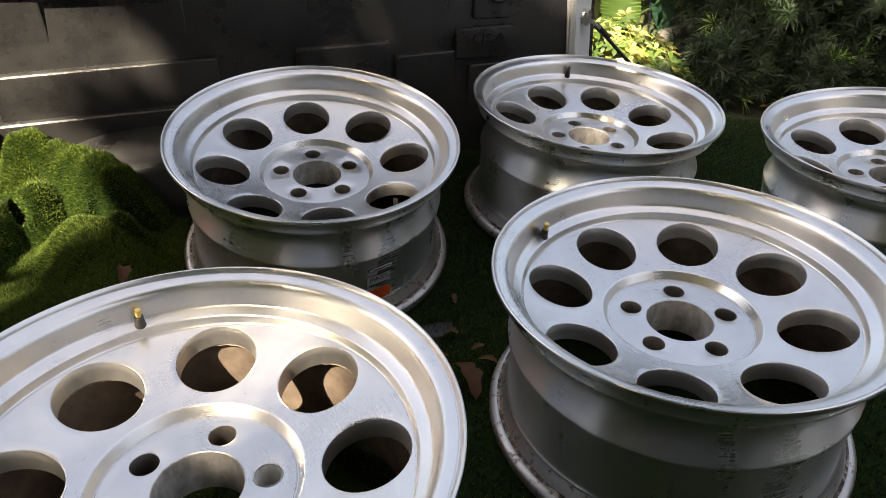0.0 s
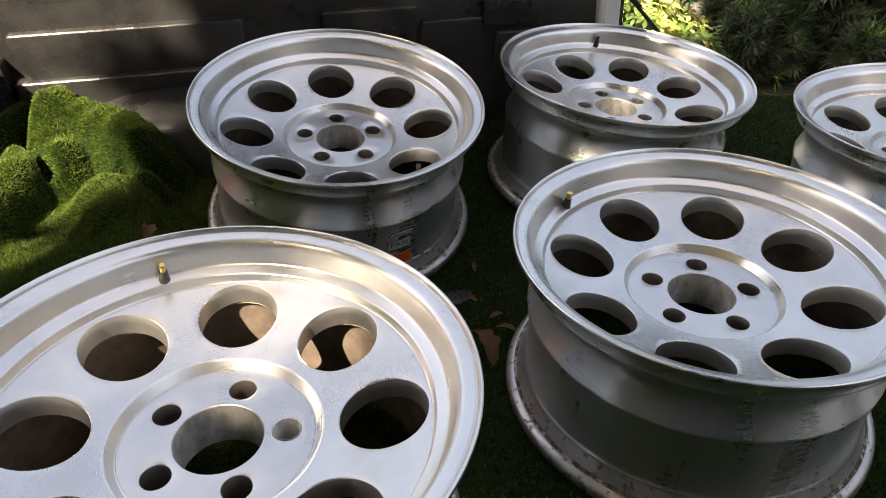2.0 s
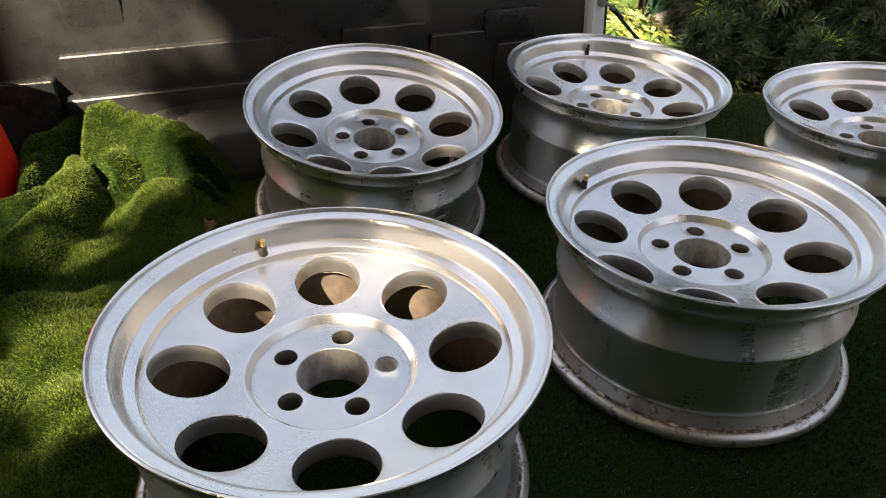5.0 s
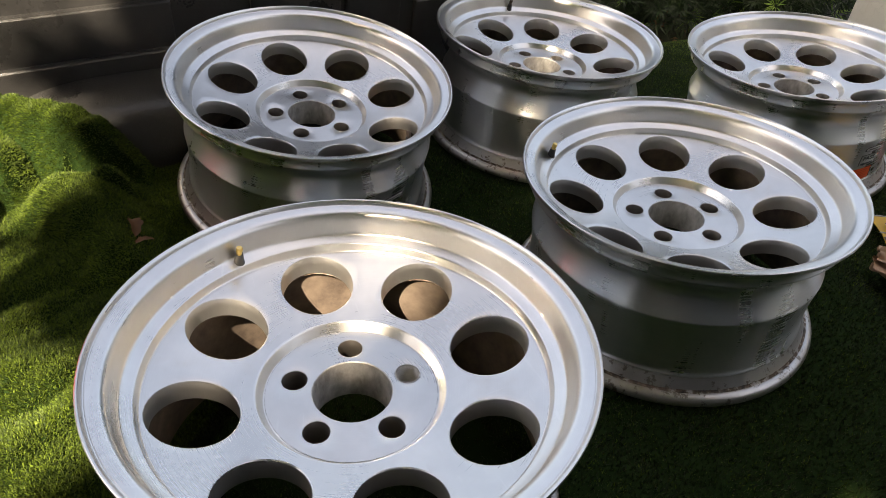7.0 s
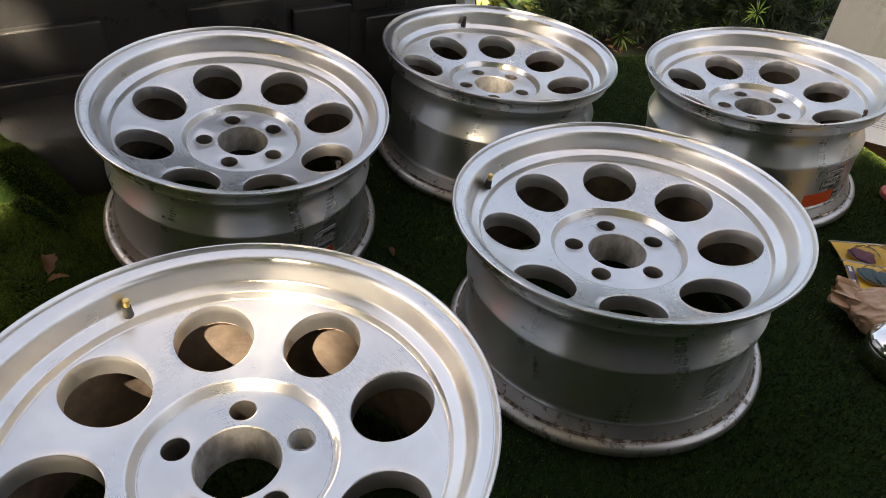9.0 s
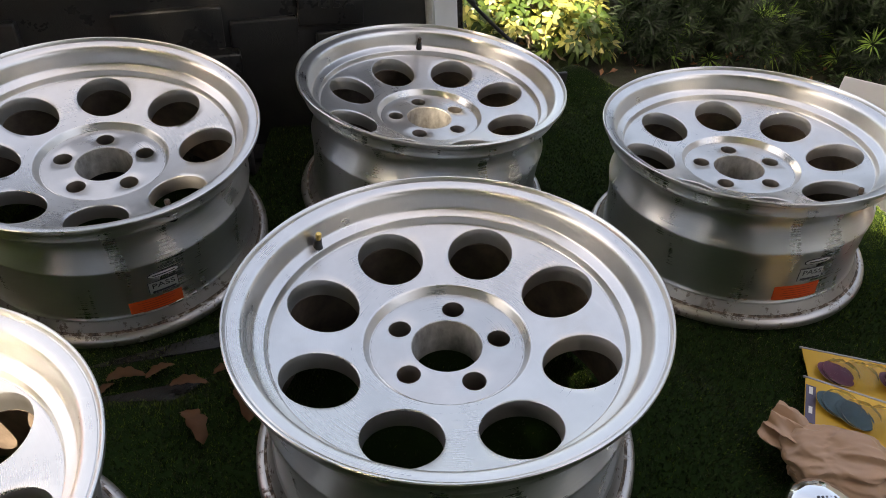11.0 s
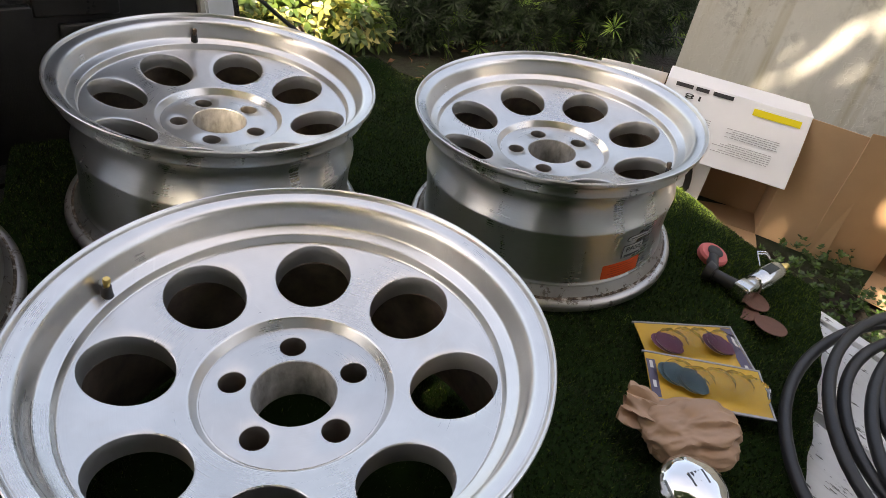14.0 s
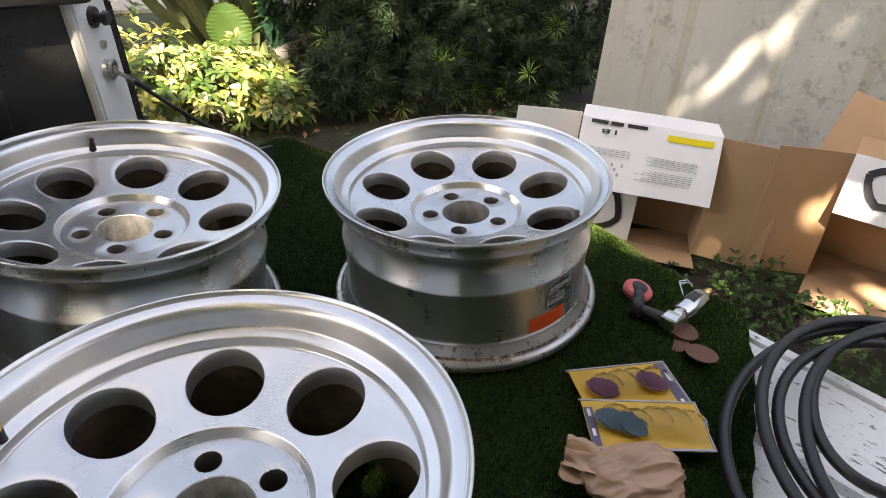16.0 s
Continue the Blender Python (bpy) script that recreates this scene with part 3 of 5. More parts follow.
def wheel_meshes():
    made = {}
    # dished face with eight round openings
    def cone(r):
        return 0.0090 + 0.196 * (r - 0.0902) + 0.79 * (r - 0.0902) * (r - 0.1412)
    bm = bmesh.new()
    sector_ring(bm, 8, 0.0, 0.0902, 0.1815, 0.1412, 0.0382, cone, 0.0225, lip=0.0016)
    made["face"] = finish(bm, "face", [M_FACE, M_HOLE], angle=30)
    # hub pad with five stud holes, its bore and the step up to the face
    bm = bmesh.new()
    sector_ring(bm, 5, radians(90), 0.0385, 0.0812, 0.05715, 0.0122, lambda r: 0.0, 0.030, per=8, rings=2, lip=0.001)
    made["hub"] = finish(bm, "hub", [M_HUB, M_STUD], angle=30)
    bm = bmesh.new()
    lathe(bm, [(0.0385, 0.0), (0.0376, -0.0009), (0.0374, -0.022), (0.0374, -0.046)], 64)
    made["bore"] = finish(bm, "bore", M_BORE, angle=30)
    bm = bmesh.new()
    lathe(bm, [(0.0812, 0.0), (0.0818, -0.0005), (0.0825, -0.0004), (0.0832, 0.0008), (0.0876, 0.0074), (0.0882, 0.0084), (0.0892, 0.0089), (0.0902, 0.0090)], 128)
    made["hub_step"] = finish(bm, "hub_step", M_LIP, angle=50)
    # stepped outer ring, deep lip and rolled edge
    bm = bmesh.new()
    lathe(bm, [(0.1815, 0.0300), (0.1824, 0.0301), (0.1831, 0.0308), (0.1836, 0.0322), (0.1845, 0.0374), (0.1849, 0.0389), (0.1857, 0.0397), (0.1868, 0.0401), (0.1944, 0.0440), (0.1954, 0.0447), (0.1961, 0.0459), (0.1966, 0.0476),
               (0.1986, 0.0568), (0.2002, 0.0628), (0.2017, 0.0664), (0.2034, 0.0684), (0.2058, 0.0697), (0.2100, 0.0708), (0.2146, 0.0717), (0.2155, 0.0713), (0.2162, 0.0716), (0.2168, 0.0734), (0.2176, 0.0753), (0.2188, 0.0765), (0.2200, 0.0768),
               (0.2210, 0.0761), (0.2214, 0.0740), (0.2208, 0.0705), (0.2180, 0.0682)], 192)
    made["lip"] = finish(bm, "lip", M_LIP, angle=28)
    # outer barrel with its bead seat and waist
    bm = bmesh.new()
    lathe(bm, [(0.2180, 0.0682), (0.2140, 0.0672), (0.2112, 0.0655), (0.2103, 0.0620), (0.2100, 0.0540), (0.2104, 0.0515), (0.2108, 0.0500), (0.2102, 0.0484), (0.2080, 0.0470), (0.2035, 0.0440), (0.1975, 0.0390), (0.1925, 0.0335), (0.1892, 0.0275), (0.1876, 0.0215),
               (0.1874, 0.0155), (0.1884, 0.0085), (0.1904, 0.0015), (0.1930, -0.0060), (0.1960, -0.0130), (0.1986, -0.0184), (0.1992, -0.0198), (0.1994, -0.0216), (0.1988, -0.0270), (0.1974, -0.0380), (0.1962, -0.0500), (0.1956, -0.0700), (0.1958, -0.0900), (0.1964, -0.1040),
               (0.1970, -0.1085), (0.1980, -0.1100), (0.1988, -0.1112), (0.1986, -0.1126)], 192)
    made["barrel"] = finish(bm, "barrel", M_BARREL, angle=50)
    bm = bmesh.new()
    lathe(bm, [(0.1986, -0.1126), (0.1992, -0.1140), (0.2012, -0.1175), (0.2040, -0.1222), (0.2060, -0.1260), (0.2068, -0.1274)], 192)
    lathe(bm, [(0.2100, -0.1296), (0.2110, -0.1290), (0.2140, -0.1298), (0.2168, -0.1312), (0.2188, -0.1332), (0.2202, -0.1365), (0.2206, -0.1400), (0.2198, -0.1438), (0.2178, -0.1445), (0.2140, -0.1430)], 192)
    made["flange"] = finish(bm, "flange", M_FLANGE, angle=50)
    bm = bmesh.new()
    lathe(bm, [(0.2066, -0.1270), (0.2076, -0.1283), (0.2090, -0.1292), (0.2104, -0.1293)], 192)
    for v in bm.verts:
        v.co.z += 0.0006 * noise.noise(v.co * 150)
    made["grime_ring"] = finish(bm, "grime_ring", M_GRIME, angle=60)
    # inside of the barrel and the back of the face
    bm = bmesh.new()
    lathe(bm, [(0.2140, -0.1430), (0.2070, -0.1320), (0.1960, -0.1150), (0.1910, -0.1000), (0.1890, -0.0500), (0.1880, -0.0200), (0.1850, 0.0020), (0.1838, 0.0140), (0.1815, 0.0075)], 96)
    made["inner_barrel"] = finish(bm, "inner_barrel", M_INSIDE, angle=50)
    bm = bmesh.new()
    lathe(bm, [(0.0374, -0.046), (0.066, -0.046), (0.078, -0.030), (0.094, -0.0125)], 96)
    sector_ring(bm, 8, 0.0, 0.094, 0.1815, 0.1412, 0.0396, lambda r: -0.0125 + (r - 0.094) * 0.205, 0.0008, per=8, rings=1, lip=0.0003)
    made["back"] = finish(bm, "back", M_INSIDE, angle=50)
    # a worn threaded sleeve that sits in one stud hole
    bm = bmesh.new()
    ridge = []
    for i in range(9):
        ridge += [(0.0116, -0.0012 - 0.0028 * i), (0.0106, -0.0026 - 0.0028 * i)]
    lathe(bm, [(0.0124, 0.0004), (0.0119, 0.0005)] + ridge, 36)
    bm.transform(Matrix.Translation((0.05715 * math.cos(radians(18)), 0.05715 * math.sin(radians(18)), 0)))
    made["thread_sleeve"] = finish(bm, "thread_sleeve", M_BORE, angle=25)
    # valve stem
    bm = bmesh.new()
    lathe(bm, [(0.0, -0.004), (0.0085, -0.004), (0.0092, 0.0), (0.0085, 0.004), (0.0066, 0.009), (0.0056, 0.018), (0.0050, 0.024), (0.0, 0.0245)], 20)
    made["valve_stem"] = finish(bm, "valve_stem", M_RUBBER)
    bm = bmesh.new()
    lathe(bm, [(0.0, 0.024), (0.0036, 0.0242), (0.0036, 0.029), (0.0043, 0.0295), (0.0043, 0.0355), (0.0034, 0.037), (0.0, 0.037)], 16)
    made["valve_cap"] = finish(bm, "valve_cap", M_BRASS)
    made["dark_cap"] = made["valve_cap"].copy()
    made["dark_cap"].materials[0] = plain("tarnished_brass", (0.10, 0.07, 0.05), 0.4, 0.6)
    return made


def curved_label(radius, ang, z, w, h, turn, material, corner=0.1, lift=0.0006):
    """A thin sticker bent round the barrel."""
    bm = bmesh.new()
    nx, ny = 14, 4
    grid = []
    ct, st = math.cos(turn), math.sin(turn)
    for j in range(ny + 1):
        row = []
        for i in range(nx + 1):
            x, y = w * (i / nx - 0.5), h * (j / ny - 0.5)
            y *= 1 - corner * (abs(2 * i / nx - 1) ** 6)
            x, y = x * ct - y * st, x * st + y * ct
            r = radius(z + y) + lift
            a = ang + x / r
            row.append(bm.verts.new((r * math.cos(a), r * math.sin(a), z + y)))
        grid.append(row)
    for a, b in zip(grid, grid[1:]):
        for i in range(nx):
            bm.faces.new((a[i], a[i + 1], b[i + 1], b[i]))
    return bm


def barrel_radius(z):
    return float(np.interp(z, [-0.1085, -0.104, -0.09, -0.07, -0.05, -0.038, -0.027, -0.0216], [0.1970, 0.1964, 0.1958, 0.1956, 0.1962, 0.1974, 0.1988, 0.1994]))


def wheels():
    mesh = wheel_meshes()
    white = plain("label_white", (0.72, 0.72, 0.70), 0.5, 0, 0.06, 80.0, 0)
    grey = plain("label_silver", (0.50, 0.52, 0.50), 0.45, 0.2, 0.1, 80.0, 0)
    orange = plain("label_orange", (0.78, 0.10, 0.02), 0.5, 0, 0.1, 60.0, 0)
    dark = plain("label_ink", (0.03, 0.03, 0.035), 0.5, 0, 0.1, 60.0, 0)
    red = plain("label_red_ink", (0.45, 0.04, 0.01), 0.5, 0, 0.1, 60.0, 0)
    letters = text_mesh("PASS", 0.0165, 0.0002, dark)
    looks = [
        "silver aluminium alloy wheel lying face up in dappled sun", "silver aluminium alloy wheel tilted beside the wheel housing, inspection stickers",
        "silver aluminium alloy wheel near the bed's rear pillar", "silver aluminium alloy wheel with eight round holes, brass valve cap",
        "silver aluminium alloy wheel on the tailgate, orange and white stickers"]
    for (place, lean, spin, turn, valve), label in zip(WHEELS, looks):
        pose_w = wheel_pose(place, lean, spin)
        w = thing("alloy_wheel", pose_w @ Matrix.Translation((0, 0, -FOOT)), label, "wheel", "alloy wheels on the turf")
        up = Matrix.Translation((0, 0, FOOT))

        def add(name, me, m=Matrix(), parent=w, label=""):
            ob = new(name, me)
            ob.parent = parent
            ob.matrix_basis = (up if parent is w else Matrix()) @ m
            return tagged(ob, label) if label else ob

        spun = Matrix.Rotation(radians(turn), 4, 'Z')
        add("face", mesh["face"], spun, label="machined silver face with eight round openings")
        add("back", mesh["back"], spun)
        hub = add("hub", mesh["hub"])
        add("bore", mesh["bore"], parent=hub)
        if label is looks[0]:
            add("thread_sleeve", mesh["thread_sleeve"], parent=hub, label="worn threaded sleeve in a stud hole")
        add("hub_step", mesh["hub_step"], parent=hub)
        add("lip", mesh["lip"], label="polished deep outer lip")
        barrel = add("barrel", mesh["barrel"], label="brushed aluminium barrel")
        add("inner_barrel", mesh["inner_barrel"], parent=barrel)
        flange = add("flange", mesh["flange"], label="dirty stained rear flange")
        add("grime_ring", mesh["grime_ring"], parent=flange, label="brown grime caked in the flange's groove")
        a = radians(valve)
        vm = Matrix.Rotation(a, 4, 'Z') @ Matrix.Translation((0.1925, 0, 0.0365)) @ Matrix.Rotation(radians(-12), 4, 'Y') @ Matrix.Diagonal((0.82, 0.82, 0.72, 1))
        stem = add("valve_stem", mesh["valve_stem"], vm, label="black rubber valve stem")
        brass = label is looks[0] or label is looks[3]
        add("valve_cap", mesh["valve_cap" if brass else "dark_cap"], parent=stem, label="brass valve tip" if brass else "")
        if label in (looks[1], looks[4]):
            base = radians(-73.5 if label is looks[4] else -71.5)
            zo = -0.012 if label is looks[1] else -0.006

            def sticker(name, da, z, wd, ht, mat, lab, corner=0.05, parent=barrel, lift=0.0006):
                ob = part(name, curved_label(barrel_radius, base + da, z + zo, wd, ht, 0.0, mat, corner, lift), mat, parent, lab)
                return ob
            rim = sticker("sticker", 0.035, -0.0335, 0.043, 0.0110, dark, "small white rounded sticker with dark rim", 0.6)
            oval = sticker("sticker_field", 0.035, -0.0335, 0.040, 0.0085, white, "", 0.65, rim, 0.0011)
            sticker("print_bar", 0.035, -0.0335, 0.030, 0.0022, dark, "", 0.05, rim, 0.0016)
            ps = sticker("sticker", 0.020, -0.0570, 0.041, 0.0235, dark, "silver inspection sticker with dark border")
            sticker("sticker_field", 0.020, -0.0570, 0.0385, 0.0210, grey, "", 0.02, ps, 0.0011)
            sticker("print_bar", 0.020, -0.0645, 0.032, 0.0035, dark, "", 0.02, ps, 0.0016)
            ob = new("printed_word", letters)
            ob.parent = ps
            aa = base + 0.020
            zz = -0.0535 + zo
            rr = barrel_radius(zz) + 0.0014
            ob.matrix_basis = Matrix.Rotation(aa, 4, 'Z') @ Matrix.Translation((rr, 0, zz)) @ Matrix.Rotation(radians(90), 4, 'Z') @ Matrix.Rotation(radians(90), 4, 'X') @ Matrix.Diagonal((0.92, 0.72, 1, 1))
            og = sticker("sticker", -0.05, -0.0880, 0.071, 0.0255, orange, "bright orange warning sticker")
            for k in range(5):
                sticker("print_bar", -0.05 + 0.01 * math.sin(k * 2.1), -0.0800 - 0.0042 * k, 0.050 - 0.006 * (k % 3), 0.0010, red, "", 0.02, og, 0.0012)


wheels()


# ---- artificial turf, lying over floor and tailgate ----
BED_INV = BED.inverted()


def foot_planes():
    out = []
    for place, lean, spin, _, _ in WHEELS:
        m = wheel_pose(place, lean, spin)
        n = m.to_3x3() @ Vector((0, 0, 1))
        out.append((m.translation - n * (FOOT + 0.001), n))
    return out


def turf_height(X, Y):
    """The turf's height over world places."""
    num, den = np.zeros_like(X), np.zeros_like(X)
    for c, n in foot_planes():
        d = np.hypot(X - c.x, Y - c.y)
        w = 60 * np.exp(-(np.maximum(0, d - 0.205) / 0.07) ** 2)
        num += w * (c.z - (n.x * (X - c.x) + n.y * (Y - c.y)) / n.z)
        den += w
    free = np.clip(1 - den / 30, 0, 1)
    z = (num + 0.4 * (-0.004 + 0.006 * wavy(X * 5, Y * 5, 1.0))) / (den + 0.4)
    # bunched folds over the wheel housing end
    q = Matrix(BED_INV)
    U = q[0][0] * X + q[0][1] * Y + q[0][3]
    N = q[1][0] * X + q[1][1] * Y + q[1][3]

    def ridge(u0, n0, u1, n1, h, w):
        du, dn = u1 - u0, n1 - n0
        t = np.clip(((U - u0) * du + (N - n0) * dn) / (du * du + dn * dn), 0, 1)
        d = np.hypot(U - u0 - t * du, N - n0 - t * dn)
        return h * np.exp(-(d / w) ** 2) * (0.85 + 0.15 * np.cos(3 * t))

    def chain(points, w):
        """A fold that runs through places (along, across, height)."""
        out = np.zeros_like(U)
        for (u0, n0, h0), (u1, n1, h1) in zip(points, points[1:]):
            du, dn = u1 - u0, n1 - n0
            t = np.clip(((U - u0) * du + (N - n0) * dn) / (du * du + dn * dn), 0, 1)
            d = np.hypot(U - u0 - t * du, N - n0 - t * dn)
            out = np.maximum(out, (h0 + (h1 - h0) * t) * np.exp(-(d / w) ** 4))
        return out

    def crease(points, w):
        return 1 - 0.92 * np.minimum(1, chain([(u, n, 1.0) for u, n in points], w))

    folds = np.maximum.reduce([
        chain([(-1.150, -0.055, 0.112), (-1.188, -0.085, 0.105), (-1.219, -0.147, 0.095), (-1.238, -0.206, 0.088), (-1.226, -0.301, 0.080), (-1.235, -0.345, 0.078), (-1.262, -0.368, 0.074), (-1.62, -0.42, 0.06)], 0.034),
        chain([(-1.110, -0.085, 0.125), (-1.095, -0.130, 0.122), (-1.051, -0.165, 0.118), (-0.966, -0.240, 0.105), (-0.925, -0.285, 0.080)], 0.058), chain([(-1.120, -0.12, 0.115), (-1.115, -0.22, 0.082)], 0.06),
        chain([(-1.165, -0.245, 0.078), (-1.178, -0.300, 0.072), (-1.205, -0.385, 0.060), (-1.24, -0.50, 0.04)], 0.046), chain([(-1.01, -0.33, 0.040), (-0.93, -0.50, 0.032)], 0.060), chain([(-0.878, -0.225, 0.060), (-0.862, -0.36, 0.058), (-0.835, -0.45, 0.03)], 0.035),
        ridge(-1.18, -0.62, -1.02, -0.74, 0.032, 0.060), ridge(-1.42, -0.55, -1.36, -0.85, 0.045, 0.070)])
    folds = folds * crease([(-1.150, -0.075), (-1.172, -0.120), (-1.190, -0.165), (-1.200, -0.220), (-1.212, -0.290), (-1.240, -0.330), (-1.34, -0.365)], 0.016) * crease([(-1.163, -0.205), (-1.122, -0.262)], 0.010) * crease([(-1.00, -0.275), (-0.90, -0.33)], 0.014)
    left = 1 / (1 + np.exp((U + 0.78) / 0.04))
    hump = 0.17 * np.clip(1 - (np.abs(U + 0.765) / 0.350) ** 3.64, 0, 1) ** 0.25 * np.interp(-0.045 - N, [0, 0.10, 0.145, 0.17, 0.185, 0.20], [1, 0.985, 0.955, 0.9, 0.75, 0]) - 0.050
    over = 1 / (1 + np.exp(-(U - 0.13) / 0.02))
    z = z - over * 0.42 * np.maximum(0, N + 0.05) + over * 0.085 * np.exp(-((U - 0.34) / 0.10) ** 2 - ((N - 0.03) / 0.06) ** 2)
    z = z + free * left * (folds * (1 + 0.09 * wavy(U * 12, N * 10, 6.0)) + 0.022 * np.abs(wavy(U * 5.5, N * 6.5, 4.0)) + 0.007 * wavy(U * 15, N * 13, 2.0)) + free * 0.004 * wavy(U * 11, N * 13, 5.0)
    return np.where(U < -0.80, np.maximum(z, hump + 0.004 * wavy(U * 15, N * 13, 2.0)), z)


def turf_bounds(U):
    """The turf's front and back edges along the bed."""
    back = np.interp(U, [-1.7, -1.14, -1.118, -1.089, -1.051, -0.966, -0.936, -0.88, -0.42, -0.38, 0.10, 0.17, 0.30, 0.50, 0.66], [-0.055, -0.060, -0.085, -0.120, -0.150, -0.225, -0.255, -0.27, -0.25, -0.075, -0.075, 0.02, 0.11, 0.10, 0.03])
    front = np.interp(U, [-2, 0.02, 0.10, 0.235, 0.40, 0.529, 0.62, 0.70], [-1.60, -1.60, -1.30, -1.175, -1.105, -1.050, -0.992, -0.95])
    return front + 0.002 * np.sin(U * 90), back + 0.008 * np.sin(U * 31)


def turf_covers(U, N):
    """Where the turf lies, in the bed's own directions."""
    front, back = turf_bounds(U)
    return (N < back) & (N > front) & (U < 0.662 + 0.012 * np.sin(N * 9)) & (U > -1.70)


def turf():
    t = thing("artificial_turf", Matrix(), "green artificial turf mat, rumpled and bunched in folds at one end", "turf")
    step = 0.0075
    us, ns = np.arange(-1.70, 0.68, step), np.arange(-1.60, 0.13, step)
    U, N = np.meshgrid(us, ns)
    U = np.minimum(U, 0.660 + 0.012 * np.sin(N * 9))
    front, back = turf_bounds(U)
    N = np.clip(N, front, np.maximum(back, front))
    b = BED
    X = b[0][0] * U + b[0][1] * N + b[0][3]
    Y = b[1][0] * U + b[1][1] * N + b[1][3]
    Z = turf_height(X, Y) - 0.0065
    idx = np.arange(U.size).reshape(U.shape)
    cell = (np.maximum(N[1:, 1:] - N[:-1, 1:], N[1:, :-1] - N[:-1, :-1]) > 1e-4) & (np.maximum(U[1:, 1:] - U[1:, :-1], U[:-1, 1:] - U[:-1, :-1]) > 1e-4)
    faces = np.stack([idx[:-1, :-1], idx[:-1, 1:], idx[1:, 1:], idx[1:, :-1]], -1)[cell]
    used = np.unique(faces)
    remap = np.full(U.size, -1)
    remap[used] = np.arange(len(used))
    P = np.stack([X, Y, Z], -1).reshape(-1, 3)[used]
    part("backing", sheet("backing", P, remap[faces], M_TURFBASE, True), None, t, "dark turf backing")
    rng = np.random.default_rng(3)
    k = 560000
    u, n = rng.uniform(-1.70, 0.67, k), rng.uniform(-1.45, 0.13, k)
    more = 620000
    u, n = np.concatenate([u, rng.uniform(-1.40, -0.72, more)]), np.concatenate([n, rng.uniform(-1.12, -0.05, more)])
    keep = turf_covers(u, n - 0.001) & turf_covers(u + 0.002, n)
    u, n = u[keep], n[keep]
    x = b[0][0] * u + b[0][1] * n + b[0][3]
    y = b[1][0] * u + b[1][1] * n + b[1][3]
    far = np.ones(len(x), bool)
    for (place, *_rest) in WHEELS:
        far &= np.hypot(x - place[0], y - place[1]) > 0.17
    far |= rng.random(len(x)) < 0.12
    x, y = x[far], y[far]
    z = turf_height(x, y) - 0.0065
    e = 0.006
    gx, gy = (turf_height(x + e, y) - turf_height(x - e, y)) / (2 * e), (turf_height(x, y + e) - turf_height(x, y - e)) / (2 * e)
    m = len(x)
    lay = 0.15 * wavy(x * 9, y * 9, 7.0)
    a = rng.uniform(0, 2 * np.pi, m)
    lean = rng.uniform(0.15, 0.95, m)
    length = rng.uniform(0.0030, 0.0060, m) * (1 + 0.25 * wavy(x * 14, y * 14))
    d = np.stack([-gx * 0.9 + np.cos(a) * lean + lay, -gy * 0.9 + np.sin(a) * lean - 0.06, np.ones(m)], -1)
    d /= np.linalg.norm(d, axis=1)[:, None]
    side = np.cross(d, rng.normal(size=(m, 3)))
    side /= np.linalg.norm(side, axis=1)[:, None]
    root = np.stack([x, y, z], -1)
    wd = rng.uniform(0.0005, 0.0011, m)[:, None]
    v = np.stack([root - side * wd, root + side * wd, root + d * length[:, None]], 1).reshape(-1, 3)
    # shade over the middle of the mat is put into darker blades, with an uneven edge
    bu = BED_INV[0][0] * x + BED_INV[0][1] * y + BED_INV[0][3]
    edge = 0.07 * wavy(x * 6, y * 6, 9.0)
    # soil is the share of blades given the painted shade
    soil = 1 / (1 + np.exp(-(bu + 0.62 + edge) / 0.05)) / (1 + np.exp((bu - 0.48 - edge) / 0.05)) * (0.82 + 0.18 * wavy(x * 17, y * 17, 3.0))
    # the shade under each wheel is painted the same way
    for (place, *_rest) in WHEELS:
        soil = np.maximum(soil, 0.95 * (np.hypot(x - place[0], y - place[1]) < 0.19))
    # dirty picks the blades that carry this shade colour
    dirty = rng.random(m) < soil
    for name, sel, mat, lab in (("pile", ~dirty, M_BLADE, "short green plastic grass blades"), ("shaded_pile", dirty, M_SHADED_BLADE, "grass blades coloured darker for the shade around the wheels")):
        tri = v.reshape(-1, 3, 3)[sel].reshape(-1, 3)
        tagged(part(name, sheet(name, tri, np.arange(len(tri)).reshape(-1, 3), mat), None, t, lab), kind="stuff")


turf()


def dry_leaf(x, y, turn, length, width, curl, tilt):
    """A curled oak leaf on the turf."""
    bm = bmesh.new()
    k, rows = 12, []
    for i in range(k + 1):
        f = i / k
        w = width * (math.sin(math.pi * f ** 0.8) ** 0.7) * (1 + 0.22 * math.sin(f * 22)) / 2 + 0.0006
        z = curl * length * math.sin(math.pi * f) * 0.8
        rows.append([bm.verts.new((length * (f - 0.5), w * s, z + curl * w * 1.6 * s * s)) for s in (-1, -0.5, 0, 0.5, 1)])
    for a, b in zip(rows, rows[1:]):
        for i in range(4):
            bm.faces.new((a[i], a[i + 1], b[i + 1], b[i]))
    bmesh.ops.solidify(bm, geom=bm.faces[:], thickness=0.0006)
    h = float(turf_height(np.array([x]), np.array([y]))[0])
    m = Matrix.Translation((x, y, h + 0.002)) @ Matrix.Rotation(radians(turn), 4, 'Z') @ Matrix.Rotation(radians(tilt), 4, 'X')
    solid("dry_leaf", bm, M_DRYLEAF, m, "curled brown dry leaf on the turf", "leaf", "dry leaves on the turf")


